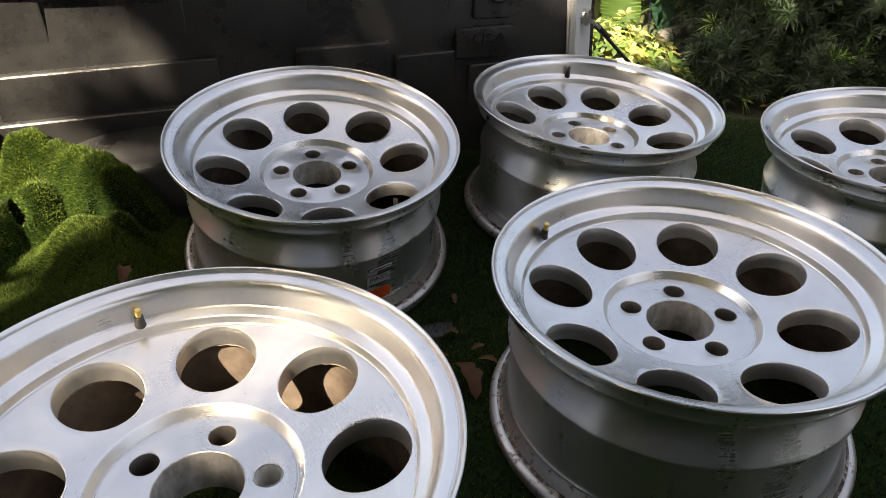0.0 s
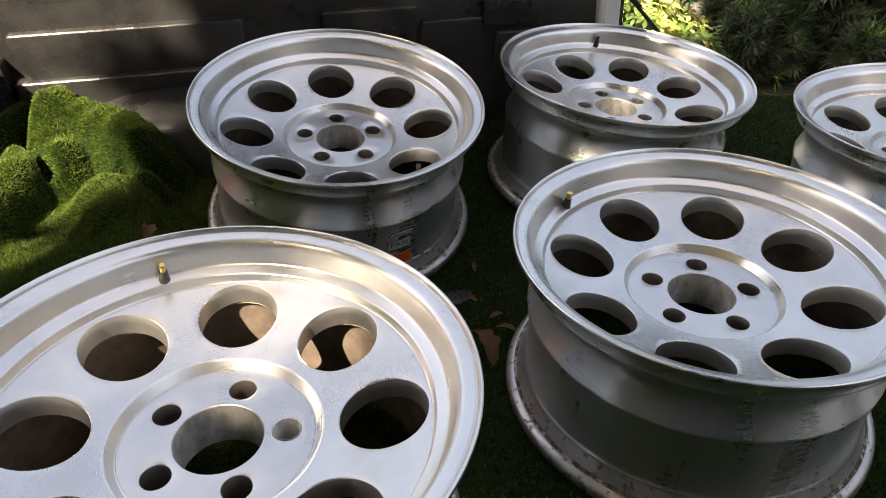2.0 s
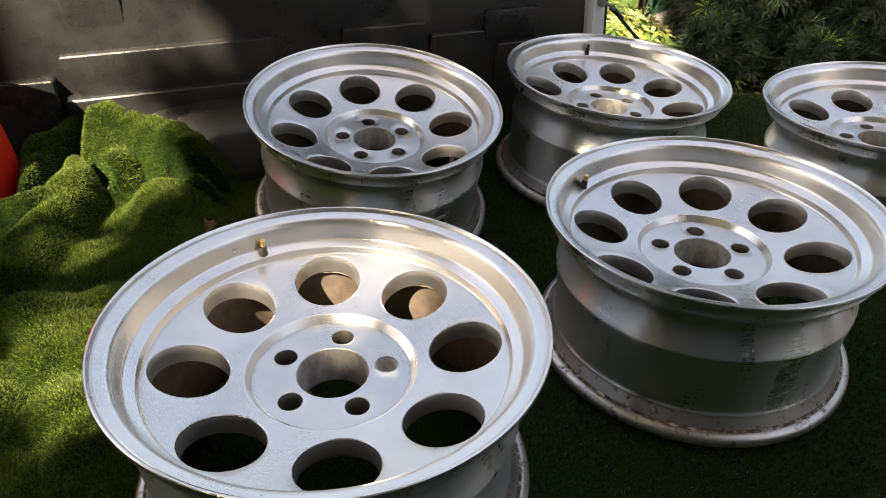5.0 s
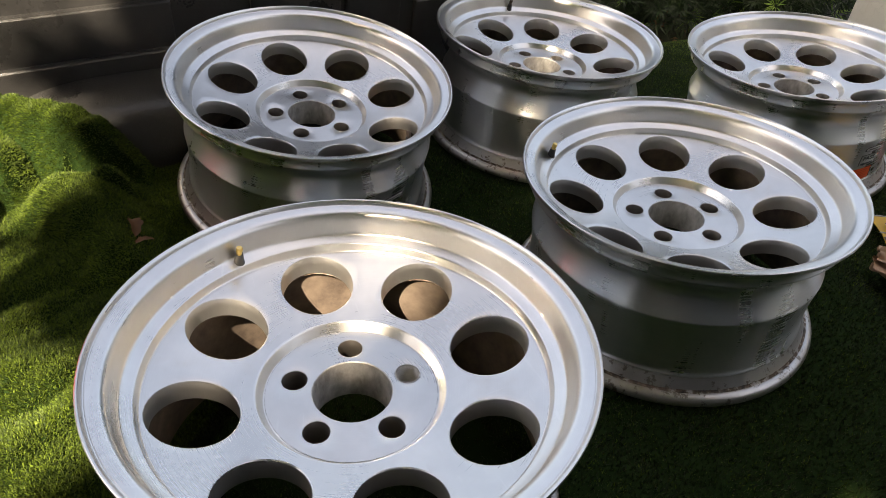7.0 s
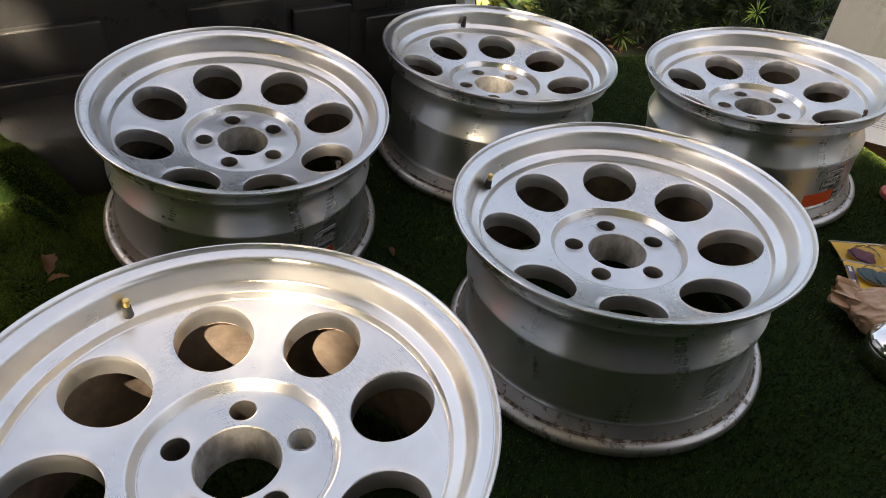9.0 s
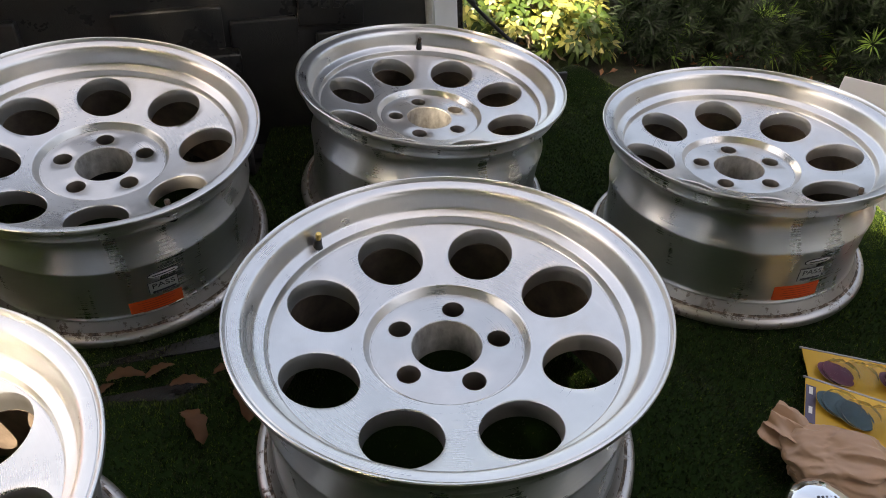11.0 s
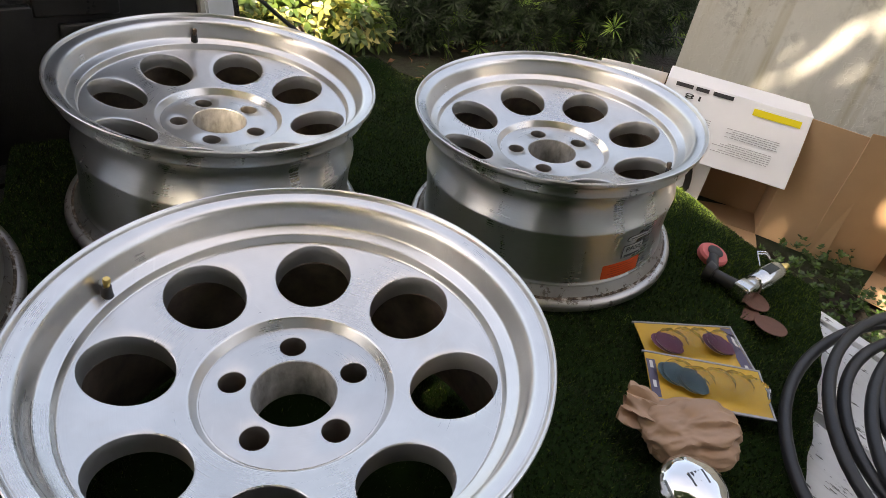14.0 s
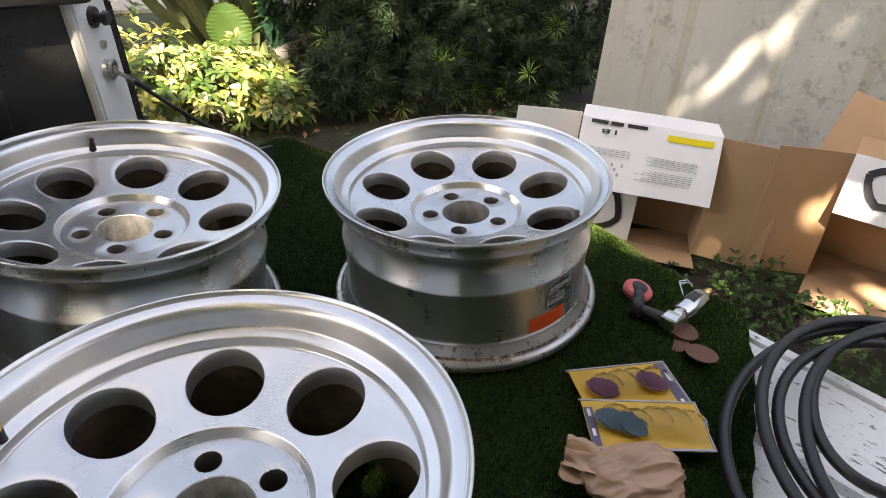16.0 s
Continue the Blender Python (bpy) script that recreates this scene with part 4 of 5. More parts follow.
for args in [(0.047, 0.665, 118, 0.075, 0.030, 0.3, 20), (0.085, 0.705, 165, 0.030, 0.010, 0.2, 10), (0.072, 0.735, 30, 0.022, 0.008, 0.2, 0), (-0.115, 0.722, 12, 0.050, 0.016, 0.25, 8), (-0.075, 0.735, 40, 0.040, 0.012, 0.2, 0),
             (-0.135, 0.70, 60, 0.028, 0.010, 0.2, 0), (0.035, 0.79, 160, 0.022, 0.009, 0.2, 0), (-0.463, 0.824, 110, 0.045, 0.018, 0.35, 25), (-0.445, 0.80, 20, 0.030, 0.010, 0.2, 0),
             (0.04, 0.87, 95, 0.026, 0.008, 0.2, 0), (0.016, 0.72, 15, 0.030, 0.012, 0.3, 0), (0.09, 0.63, 80, 0.018, 0.006, 0.2, 0), (-0.03, 0.71, 5, 0.05, 0.015, 0.2, 0), (0.0, 0.62, 130, 0.06, 0.022, 0.3, 15)]:
    dry_leaf(*args)


# ---- tools and polishing things on the turf ----
CHROME = plain("tool_chrome", (0.62, 0.62, 0.60), 0.22, 1.0, 0.15, 60.0, 0.1)


def die_grinder():
    """Angle die grinder lying on its side, its pad turned up."""
    t = thing("die_grinder", Matrix.Translation((1.023, 0.769, 0.002)) @ Matrix.Rotation(radians(17), 4, 'Z'), "small chrome air die grinder with a pink sanding disc", "tool")
    black = plain("tool_black_rubber", (0.02, 0.02, 0.02), 0.5)
    def turned(profile, segs=28):
        b = bmesh.new()
        lathe(b, profile, segs)
        return b

    lie = Matrix.Translation((0, 0, 0.022)) @ Matrix.Rotation(radians(90), 4, 'Y')
    b = turned([(0.0, 0.028), (0.015, 0.028), (0.0165, 0.031), (0.0165, 0.046), (0.0175, 0.048), (0.0175, 0.090), (0.0165, 0.093), (0.0165, 0.101), (0.013, 0.106), (0.0, 0.106)])
    b.transform(lie)
    part("body", b, CHROME, t, "chrome grinder body")
    b = turned([(0.0, 0.100), (0.0075, 0.100), (0.0075, 0.110), (0.006, 0.112), (0.006, 0.120), (0.0072, 0.122), (0.0072, 0.126), (0.005, 0.129), (0.005, 0.136), (0.0, 0.136)])
    b.transform(lie)
    part("air_fitting", b, M_BRASS, t, "brass air fitting")
    b = turned([(0.0, 0.0), (0.0125, 0.0), (0.0135, 0.004), (0.0135, 0.026), (0.0125, 0.030), (0.0, 0.030)])
    b.transform(lie)
    part("collar", b, CHROME, t)
    b = bmesh.new()
    block(b, (-0.017, -0.014, 0.006), (0.012, 0.014, 0.036), 0.007, 3)
    part("angle_head", b, CHROME, t, "polished angle head")
    b = bmesh.new()
    rod(b, (-0.004, 0.012, 0.022), (-0.010, 0.050, 0.022), 0.0105, 0.009, 20)
    rod(b, (-0.010, 0.048, 0.022), (-0.012, 0.062, 0.022), 0.013, 0.017, 20)
    part("spindle", b, black, t, "black spindle guard")
    m = Matrix.Translation((0.043, 0.086, 0.010)) @ Matrix.Rotation(radians(12), 4, 'X')
    b = bmesh.new()
    lathe(b, [(0.0, 0.0), (0.024, 0.0), (0.0255, 0.003), (0.0255, 0.010), (0.022, 0.014), (0.0, 0.0145)], 32)
    b.transform(m)
    pad = part("sanding_pad", b, plain("pink_pad", (0.72, 0.16, 0.16), 0.6), t, "pink round sanding pad")
    b = bmesh.new()
    lathe(b, [(0.0, 0.0150), (0.0125, 0.0148), (0.0135, 0.017), (0.010, 0.0195), (0.004, 0.020), (0.0, 0.0195)], 28)
    b.transform(m)
    part("pad_centre", b, black, pad, "black pad centre")
    b = bmesh.new()
    rod(b, (0.005, 0.060, 0.020), (0.035, 0.080, 0.018), 0.009, 0.010, 16)
    part("pad_shaft", b, black, t)
    b = bmesh.new()
    for i in range(2):
        a = Vector((0.058 + 0.006 * i, 0.014 + 0.004 * i, 0.040))
        for p, q in (((0, 0, 0), (0.020, 0.018, 0.004)), ((0.020, 0.018, 0.004), (0.038, 0.012, 0.002)), ((0.038, 0.012, 0.002), (0.040, 0.002, -0.004))):
            rod(b, a + Vector(p), a + Vector(q), 0.0012, 0.0012, 6)
    part("lever", b, CHROME, t, "thin wire safety lever")
    b = bmesh.new()
    block(b, (0.055, -0.008, 0.0385), (0.085, 0.008, 0.0402), 0.0006)
    part("label_plate", b, plain("tool_label", (0.03, 0.035, 0.03), 0.5), t, "dark label plate")


die_grinder()


def used_discs():
    mat = plain("worn_abrasive_brown", (0.16, 0.075, 0.052), 0.85, 0, 0.3, 90.0, 0.4)
    for x, y, z, tilt, turn in ((1.015, 0.748, 0.002, 4, 0), (1.045, 0.759, 0.006, 8, 50), (1.033, 0.706, 0.002, 6, 120)):
        bm = bmesh.new()
        lathe(bm, [(0.0, 0.0), (0.0245, 0.0008), (0.0255, 0.0016), (0.0245, 0.0024), (0.012, 0.0020), (0.0, 0.0022)], 32)
        m = Matrix.Translation((x, y, z)) @ Matrix.Rotation(radians(turn), 4, 'Z') @ Matrix.Rotation(radians(tilt), 4, 'X')
        solid("sanding_disc", bm, mat, m, "used brown round sanding disc on the turf", "sanding disc", "loose sanding discs")


used_discs()


def disc_pack(m, wd, ht, discs, empties, label, bar_at_right):
    """A yellow card with clear bubbles that hold coloured discs."""
    t = thing("blister_pack", m, label, "packaging", "opened disc packs")
    yellow = plain("yellow_card", (0.62, 0.36, 0.035), 0.45, 0, 0.06, 40.0, 0)
    violet = plain("card_dark_band", (0.09, 0.075, 0.13), 0.45)
    pale = plain("card_print", (0.75, 0.73, 0.70), 0.5, 0, 0.05, 40.0, 0)
    clear = Mat("clear_blister", (1, 1, 1), 0.06, 0, Transmission_Weight=1.0, IOR=1.15)
    purple = plain("violet_disc", (0.13, 0.035, 0.07), 0.7, 0, 0.3, 120.0, 0.4)
    teal = plain("teal_disc", (0.05, 0.10, 0.12), 0.7, 0, 0.3, 120.0, 0.4)
    bm = bmesh.new()
    block(bm, (-wd / 2, -ht / 2, 0), (wd / 2, ht / 2, 0.0016), 0.0005)
    card = part("card", bm, yellow, t, "yellow printed card")
    bm = bmesh.new()
    if bar_at_right:
        block(bm, (wd / 2 - 0.016, -ht / 2 + 0.002, 0.0016), (wd / 2 - 0.001, ht / 2 - 0.002, 0.0021))
    else:
        block(bm, (-wd / 2 + 0.001, -ht / 2 + 0.002, 0.0016), (-wd / 2 + 0.013, ht / 2 - 0.012, 0.0021))
    band = part("band", bm, violet, card, "dark printed band")
    cx = wd / 2 - 0.0085 if bar_at_right else -wd / 2 + 0.007
    for y0, y1 in ((0.30, 0.62), (-0.55, -0.25)):
        bm = bmesh.new()
        block(bm, (cx - 0.0022, ht / 2 * y0, 0.0021), (cx + 0.0022, ht / 2 * y1, 0.0024))
        part("print_bar", bm, pale, card)
    bm = bmesh.new()
    block(bm, (-wd / 2 - 0.003, -ht / 2 - 0.004, -0.0004), (wd / 2 + 0.003, -ht / 2, 0.0026), 0.001)
    block(bm, (-wd / 2 - 0.003, ht / 2, -0.0004), (wd / 2 + 0.003, ht / 2 + 0.003, 0.0026), 0.001)
    block(bm, (wd / 2, -ht / 2, -0.0004), (wd / 2 + 0.003, ht / 2, 0.0026), 0.001)
    part("plastic_rim", bm, plain("plastic_rim", (0.35, 0.35, 0.38), 0.25), card, "raised plastic rim")
    for x, y, c in discs:
        for k in range(2):
            bm = bmesh.new()
            lathe(bm, [(0.0, 0.0), (0.0190, 0.0002), (0.0202, 0.0006), (0.0206, 0.0014)], 32, 1)
            lathe(bm, [(0.0206, 0.0014), (0.0200, 0.0019), (0.0, 0.0020)], 32)
            bm.transform(Matrix.Translation((x + 0.0055 * k - 0.006, y - 0.002 * k, 0.0035 + 0.0022 * k)) @ Matrix.Rotation(radians(13), 4, 'Y') @ Matrix.Rotation(radians(-7), 4, 'X'))
            part("disc", bm, [teal if c else purple, pale], card, "teal abrasive disc" if c else "violet abrasive disc")
    for x, y in [(d[0] + 0.004, d[1]) for d in discs] + list(empties):
        bm = bmesh.new()
        lathe(bm, [(0.0245, 0.002), (0.0236, 0.010), (0.0215, 0.0135), (0.011, 0.0142), (0.0005, 0.0144)], 32)
        for v in bm.verts:
            v.co.z += 0.0030 * noise.noise(v.co * 170 + Vector((x * 90, y * 90, 0)))
        bm.transform(Matrix.Translation((x, y, 0)))
        ob = part("blister", bm, clear.m, card, "clear plastic bubble")
        ob.visible_shadow = False


disc_pack(Matrix.Translation((0.864, 0.674, 0.006)) @ Matrix.Rotation(radians(-15.5), 4, 'Z') @ Matrix.Rotation(radians(2), 4, 'X'), 0.150, 0.118, [(-0.038, 0.018, 0), (0.040, 0.020, 0)], [(-0.010, 0.022), (0.012, 0.022)], "torn yellow blister pack with violet sanding discs", True)
disc_pack(Matrix.Translation((0.836, 0.622, 0.012)) @ Matrix.Rotation(radians(-26), 4, 'Z') @ Matrix.Rotation(radians(3), 4, 'X'), 0.158, 0.078, [(-0.042, 0.004, 1), (-0.020, -0.004, 1)], [(0.012, 0.0), (0.036, 0.0), (0.058, -0.004)], "opened yellow blister pack with teal sanding discs", False)


def crumpled_bag():
    bm = bmesh.new()
    bmesh.ops.create_icosphere(bm, subdivisions=6, radius=1.0)
    for v in bm.verts:
        p = v.co.copy()
        n1 = noise.noise(p * 1.1 + Vector((3, 1, 0)))
        q = Vector((p.x * 0.45 + 0.5 * p.z, p.y * 1.5 - 0.3 * p.x, p.z * 1.2))
        rid = 0.0
        for s, amp in ((1.3, 0.17), (2.7, 0.11), (5.5, 0.028)):
            rid += amp * (1 - 2.0 * math.sqrt(noise.noise(q * s + Vector((s, 7, 2))) ** 2 + 0.004))
        r = 0.80 + 0.22 * n1 + rid * 0.8
        v.co = Vector((p.x * 0.066 * r + 0.012, p.y * 0.050 * r - 0.004, max(p.z * 0.042 * r, -0.016)))
    bmesh.ops.translate(bm, verts=bm.verts[:], vec=(0, 0, 0.017))
    neck = bmesh.new()
    k = 72
    rows = []
    for j in range(15):
        f = j / 14
        row = []
        for i in range(k):
            a = 2 * math.pi * i / k
            pl = 0.30 * (1 - 2 * abs(math.sin(a * 4.5 + 1.3 * f))) + 0.16 * (1 - 2 * abs(math.sin(a * 3 - 2 * f)))
            r = (0.019 + 0.005 * math.sin(f * 3.0) + 0.009 * f) * (1 + (0.5 + 0.5 * f) * pl)
            row.append(neck.verts.new((-0.022 - 0.046 * f + 0.45 * r * math.sin(a), 0.004 + 0.026 * f + 0.8 * r * math.sin(a) + 0.004 * math.cos(5 * a), 0.024 + 0.010 * f + (0.8 - 0.3 * f) * r * math.cos(a))))
        rows.append(row)
    for a, b in zip(rows, rows[1:]):
        for i in range(k):
            neck.faces.new((a[i], a[(i + 1) % k], b[(i + 1) % k], b[i]))
    mat = plain("brown_plastic_bag", (0.44, 0.265, 0.165), 0.40, 0, 0.18, 22.0, 0.25)
    t = thing("crumpled_bag", Matrix.Translation((0.746, 0.562, 0.0)) @ Matrix.Rotation(radians(-18), 4, 'Z'), "crumpled thin brown bag beside the packs", "bag")
    part("bag_body", bm, mat, t, angle=40)
    part("bag_mouth", neck, mat, t, "gathered open mouth", angle=40)


crumpled_bag()


def polish_can():
    t = thing("polish_can", Matrix.Translation((0.690, 0.484, 0.0)) @ Matrix.Rotation(radians(6), 4, 'X'), "shiny metal polish tin with a domed lid", "can")
    bm = bmesh.new()
    lathe(bm, [(0.0, 0.0), (0.036, 0.0), (0.038, 0.003), (0.038, 0.034), (0.0365, 0.037)], 48)
    part("can_body", bm, CHROME, t)
    bm = bmesh.new()
    lathe(bm, [(0.0365, 0.037), (0.0395, 0.038), (0.0400, 0.042), (0.037, 0.048), (0.030, 0.054), (0.018, 0.058), (0.006, 0.0595), (0.0005, 0.0596)], 48)
    for v in bm.verts:
        v.co.z += 0.0012 * noise.noise(v.co * 60)
    part("lid", bm, Mat("mirror_tin", (0.80, 0.80, 0.79), 0.05, 1.0).m, t, "mirror bright dented lid")
    bm = bmesh.new()
    for i in range(5):
        block(bm, (-0.010 + 0.0045 * i, -0.004, 0.0580), (-0.0075 + 0.0045 * i, 0.012, 0.0592), 0.0004)
    part("lid_marks", bm, plain("lid_ink", (0.06, 0.06, 0.07), 0.4), t)


polish_can()


def hose():
    """A thick black rubber hose in loose loops over turf and boards."""
    pts = []
    loops = [  # middle along and across the bed, two radii, height, lift on the tailgate's side
        (0.46, -1.27, 0.29, 0.23, 0.004, 0.010), (0.55, -1.29, 0.33, 0.235, 0.012, 0.055), (0.50, -1.28, 0.235, 0.20, 0.022, 0.020), (0.55, -1.24, 0.19, 0.115, 0.030, 0.020), (0.60, -1.33, 0.36, 0.22, 0.034, 0.020), (0.46, -1.30, 0.20, 0.17, 0.040, 0.010)]
    per = 12
    for i in range((len(loops) - 1) * per + 1):
        f = i / per
        k = min(int(f), len(loops) - 2)
        cu, cn, ru, rn, z, up = [p + (q - p) * (f - k) for p, q in zip(loops[k], loops[k + 1])]
        a = radians(200) - 2 * math.pi * f
        rise = 0.5 + 0.5 * math.sin(a)
        pts.append(BED @ Vector((cu + ru * math.cos(a), cn + rn * math.sin(a), z - 0.012 + up * rise)))
    m = Mat("hose_rubber", (0.022, 0.022, 0.024), 0.42)
    n = m.noise(30.0, 5)
    m.colour(m.mix(n, (0.008, 0.008, 0.009), (0.024, 0.024, 0.026)))
    m.bump(m.noise(260.0, 3), 0.2, 0.0008)
    ob = new("rubber_hose", tube_mesh("rubber_hose", pts, 0.0082, m.m, resolution=5))
    tagged(ob, "thick black rubber hose in loose loops on the boards", "hose")


hose()


def fuel_can():
    t = thing("fuel_can", BED @ Matrix.Translation((-1.44, -0.25, -0.042)) @ Matrix.Rotation(radians(-20), 4, 'Z') @ Matrix.Diagonal((1.2, 1.2, 1.5, 1)), "red plastic fuel can standing against the bed side", "fuel can")
    red = plain("red_plastic", (0.62, 0.025, 0.012), 0.35, 0, 0.1, 12.0, 0.1)
    bm = bmesh.new()
    block(bm, (-0.13, -0.10, 0), (0.13, 0.10, 0.26), 0.045, 5)
    for v in bm.verts:
        if v.co.z > 0.14:
            f = (v.co.z - 0.14) / 0.12
            v.co.x *= 1 - 0.30 * f
            v.co.y *= 1 - 0.12 * f
    part("tank", bm, red, t, "red plastic tank", angle=50)
    bm = bmesh.new()
    rod(bm, (-0.05, 0, 0.25), (-0.05, 0, 0.285), 0.028, 0.028, 24)
    part("cap", bm, M_RUBBER, t, "black screw cap")
    ob = part("handle", tube_mesh("handle", [(0.06, 0, 0.245), (0.06, 0, 0.285), (0.0, 0, 0.292), (-0.02, 0, 0.25)], 0.012, red), None, t, "moulded red handle")


fuel_can()


# ---- cardboard boxes by the wall ----
def open_carton(m, w, h, d, flaps, label, white_top):
    """A wheel carton lying on its side, its mouth at y = 0; flaps by side: (angle opened, reach, printed)."""
    t = thing("cardboard_box", m, label, "box", "empty wheel cartons")
    kraft = plain("kraft_cardboard", (0.46, 0.295, 0.172), 0.75, 0, 0.14, 7.0, 0.12)
    inner = plain("kraft_cardboard_inside", (0.38, 0.242, 0.142), 0.8, 0, 0.16, 7.0, 0.12)
    whitem = plain("white_carton_print", (0.83, 0.84, 0.87), 0.5, 0, 0.04, 9.0, 0.05)
    ink = plain("carton_ink", (0.025, 0.025, 0.03), 0.5, 0, 0.1, 30.0, 0)
    grey = plain("carton_fine_print", (0.38, 0.38, 0.40), 0.6, 0, 0.1, 30.0, 0)
    yel = plain("yellow_label", (0.80, 0.66, 0.02), 0.5, 0, 0.06, 30.0, 0)
    th = 0.005

    def board(name, lo, hi, mats, parent=t, lab="", mm=None):
        bm = bmesh.new()
        block(bm, lo, hi, 0.0012, 1)
        bmesh.ops.subdivide_edges(bm, edges=bm.edges[:], cuts=3, use_grid_fill=True)
        for v in bm.verts:
            v.co += 0.003 * Vector((noise.noise(v.co * 5), noise.noise(v.co * 5 + Vector((9, 0, 0))), noise.noise(v.co * 5 + Vector((0, 9, 0)))))
        if mm is not None:
            bm.transform(mm)
        return part(name, bm, mats, parent, lab, angle=25)

    board("panel", (0, 0, 0), (w, d, th), inner)
    board("panel", (0, 0, h - th), (w, d, h), whitem if white_top else kraft, lab="white printed carton side" if white_top else "")
    board("panel", (0, 0, th), (th, d, h - th), kraft)
    board("panel", (w - th, 0, th), (w, d, h - th), kraft)
    board("panel", (th, d - th, th), (w - th, d, h - th), inner)

    def bars(parent, mm, rows, mat, name="print_bar"):
        bm = bmesh.new()
        for x0, x1, y0, y1 in rows:
            block(bm, (x0, y0, 0), (x1, y1, 0.0012))
        bm.transform(mm)
        part(name, bm, mat, parent)

    if white_top:
        board("flap", (-0.262, d * 0.5, h - 0.30), (-0.004, d * 0.5 + th, h - 0.012), whitem, lab="white printed flap", mm=Matrix.Translation((0, d * 0.5, 0)) @ Matrix.Rotation(radians(12), 4, 'Z') @ Matrix.Translation((0, -d * 0.5, 0)))
    for side, ang, reach, printed in flaps:
        span = w if side in ("top", "bottom") else h
        # a flap lies along local x, reaches along -y from its hinge, printed face is +z
        hinge = {"back": Matrix.Translation((-0.13, d + 0.002, h - 0.10)) @ Matrix.Rotation(radians(-122), 4, 'X') @ Matrix.Rotation(radians(10), 4, 'Z'),
                 "top": Matrix.Translation((0, -0.002, h - 0.002)) @ Matrix.Rotation(radians(90 - ang), 4, 'X'),
                 "bottom": Matrix.Translation((w, -0.002, 0.002)) @ Matrix.Rotation(radians(180), 4, 'Y') @ Matrix.Rotation(radians(90 - ang), 4, 'X'),
                 "left": Matrix.Translation((0.002, -0.002, 0)) @ Matrix.Rotation(radians(-90), 4, 'Y') @ Matrix.Rotation(radians(90 - ang), 4, 'X'),
                 "right": Matrix.Translation((w - 0.002, -0.002, h)) @ Matrix.Rotation(radians(90), 4, 'Y') @ Matrix.Rotation(radians(90 - ang), 4, 'X')}[side]
        f = board("flap", (0.003, -reach, -th / 2), (span - 0.003, 0, th / 2), [whitem if printed else kraft], lab="white printed flap" if printed else "plain brown flap", mm=hinge)
        up = hinge @ Matrix.Translation((0, 0, th / 2 + 0.003))
        if printed == "text":
            bars(f, up, [(span * 0.07, span * 0.19, -0.020, -0.006), (span * 0.21, span * 0.30, -0.020, -0.006), (span * 0.33, span * 0.47, -0.020, -0.006)], ink, "logo_shape")
            number = part("printed_number", text_mesh("18", 0.034, 0.0006, ink), None, f)
            number.matrix_basis = up @ Matrix.Translation((span * 0.22, -0.045, 0.0006)) @ Matrix.Rotation(math.pi, 4, 'Z') @ Matrix.Diagonal((2.2, 0.75, 1, 1))
            bars(f, up, [(span * 0.62, span * 0.94, -0.048, -0.024)], yel, "yellow_label")
            rows = []
            for k in range(4):
                rows.append((span * (0.10 + 0.03 * (k % 2)), span * 0.38, -0.112 - 0.0075 * k, -0.1098 - 0.0075 * k))
            for k in range(5):
                rows.append((span * (0.50 + 0.04 * (k % 2)), span * 0.86, -0.118 - 0.0075 * k, -0.1158 - 0.0075 * k))
            for k in range(6):
                rows.append((span * (0.54 - 0.05 * (k % 3)), span * 0.84, -0.170 - 0.0075 * k, -0.1678 - 0.0075 * k))
            words, rw = [], random.Random(8)
            for x0, x1, y0, y1 in rows:
                x = x0
                while x < x1 - 0.006:
                    long = min(rw.uniform(0.008, 0.026), x1 - x)
                    words.append((x, x + long, y0, y1))
                    x += long + 0.003
            bars(f, up, words, grey)
            bars(f, up, [(span * (0.12 + 0.024 * k), span * (0.12 + 0.024 * k + 0.015), -0.172 - 0.018 * (k % 3), -0.160 - 0.018 * (k % 3)) for k in range(10)], grey)
        elif printed == "mark":
            # a slanted rounded-square ring and part of a second one
            ox, oy = (0.27, 0.52) if side == "left" else (0.30, 0.40)
            for cx, s, keep in ((span * ox, 0.085, 16), (span * ox + 0.155, 0.085, 7)):
                bm = bmesh.new()
                pts = []
                for i in range(16):
                    a = 2 * math.pi * i / 16
                    k = 1.0 / (abs(math.cos(2 * (a - 0.35))) * 0.18 + 0.86)
                    pts.append(Vector((cx + s * k * math.cos(a), -reach * oy + s * 0.78 * k * math.sin(a), 0)))
                for i in range(keep):
                    a, b = pts[i], pts[(i + 1) % 16]
                    dirv = (b - a).normalized()
                    nrm = Vector((-dirv.y, dirv.x, 0)) * 0.0125
                    q = [a - dirv * 0.003 - nrm, b + dirv * 0.003 - nrm, b + dirv * 0.003 + nrm, a - dirv * 0.003 + nrm]
                    if all(-reach + 0.002 < v.y < -0.002 and 0.004 < v.x < span - 0.004 for v in q):
                        lowv = [bm.verts.new((v.x, v.y, 0)) for v in q]
                        topv = [bm.verts.new((v.x, v.y, 0.0010 + 0.0001 * i)) for v in q]
                        bm.faces.new(topv)
                        for j in range(4):
                            bm.faces.new((lowv[j], lowv[(j + 1) % 4], topv[(j + 1) % 4], topv[j]))
                bm.transform(up)
                part("logo_shape", bm, ink, f)


def carton_pose(corner, along):
    """The pose of a carton whose mouth runs from its left foot corner along a direction on the ground."""
    return Matrix.Translation((corner[0], corner[1], GROUND + 0.012)) @ Matrix.Rotation(math.atan2(along[1], along[0]), 4, 'Z')


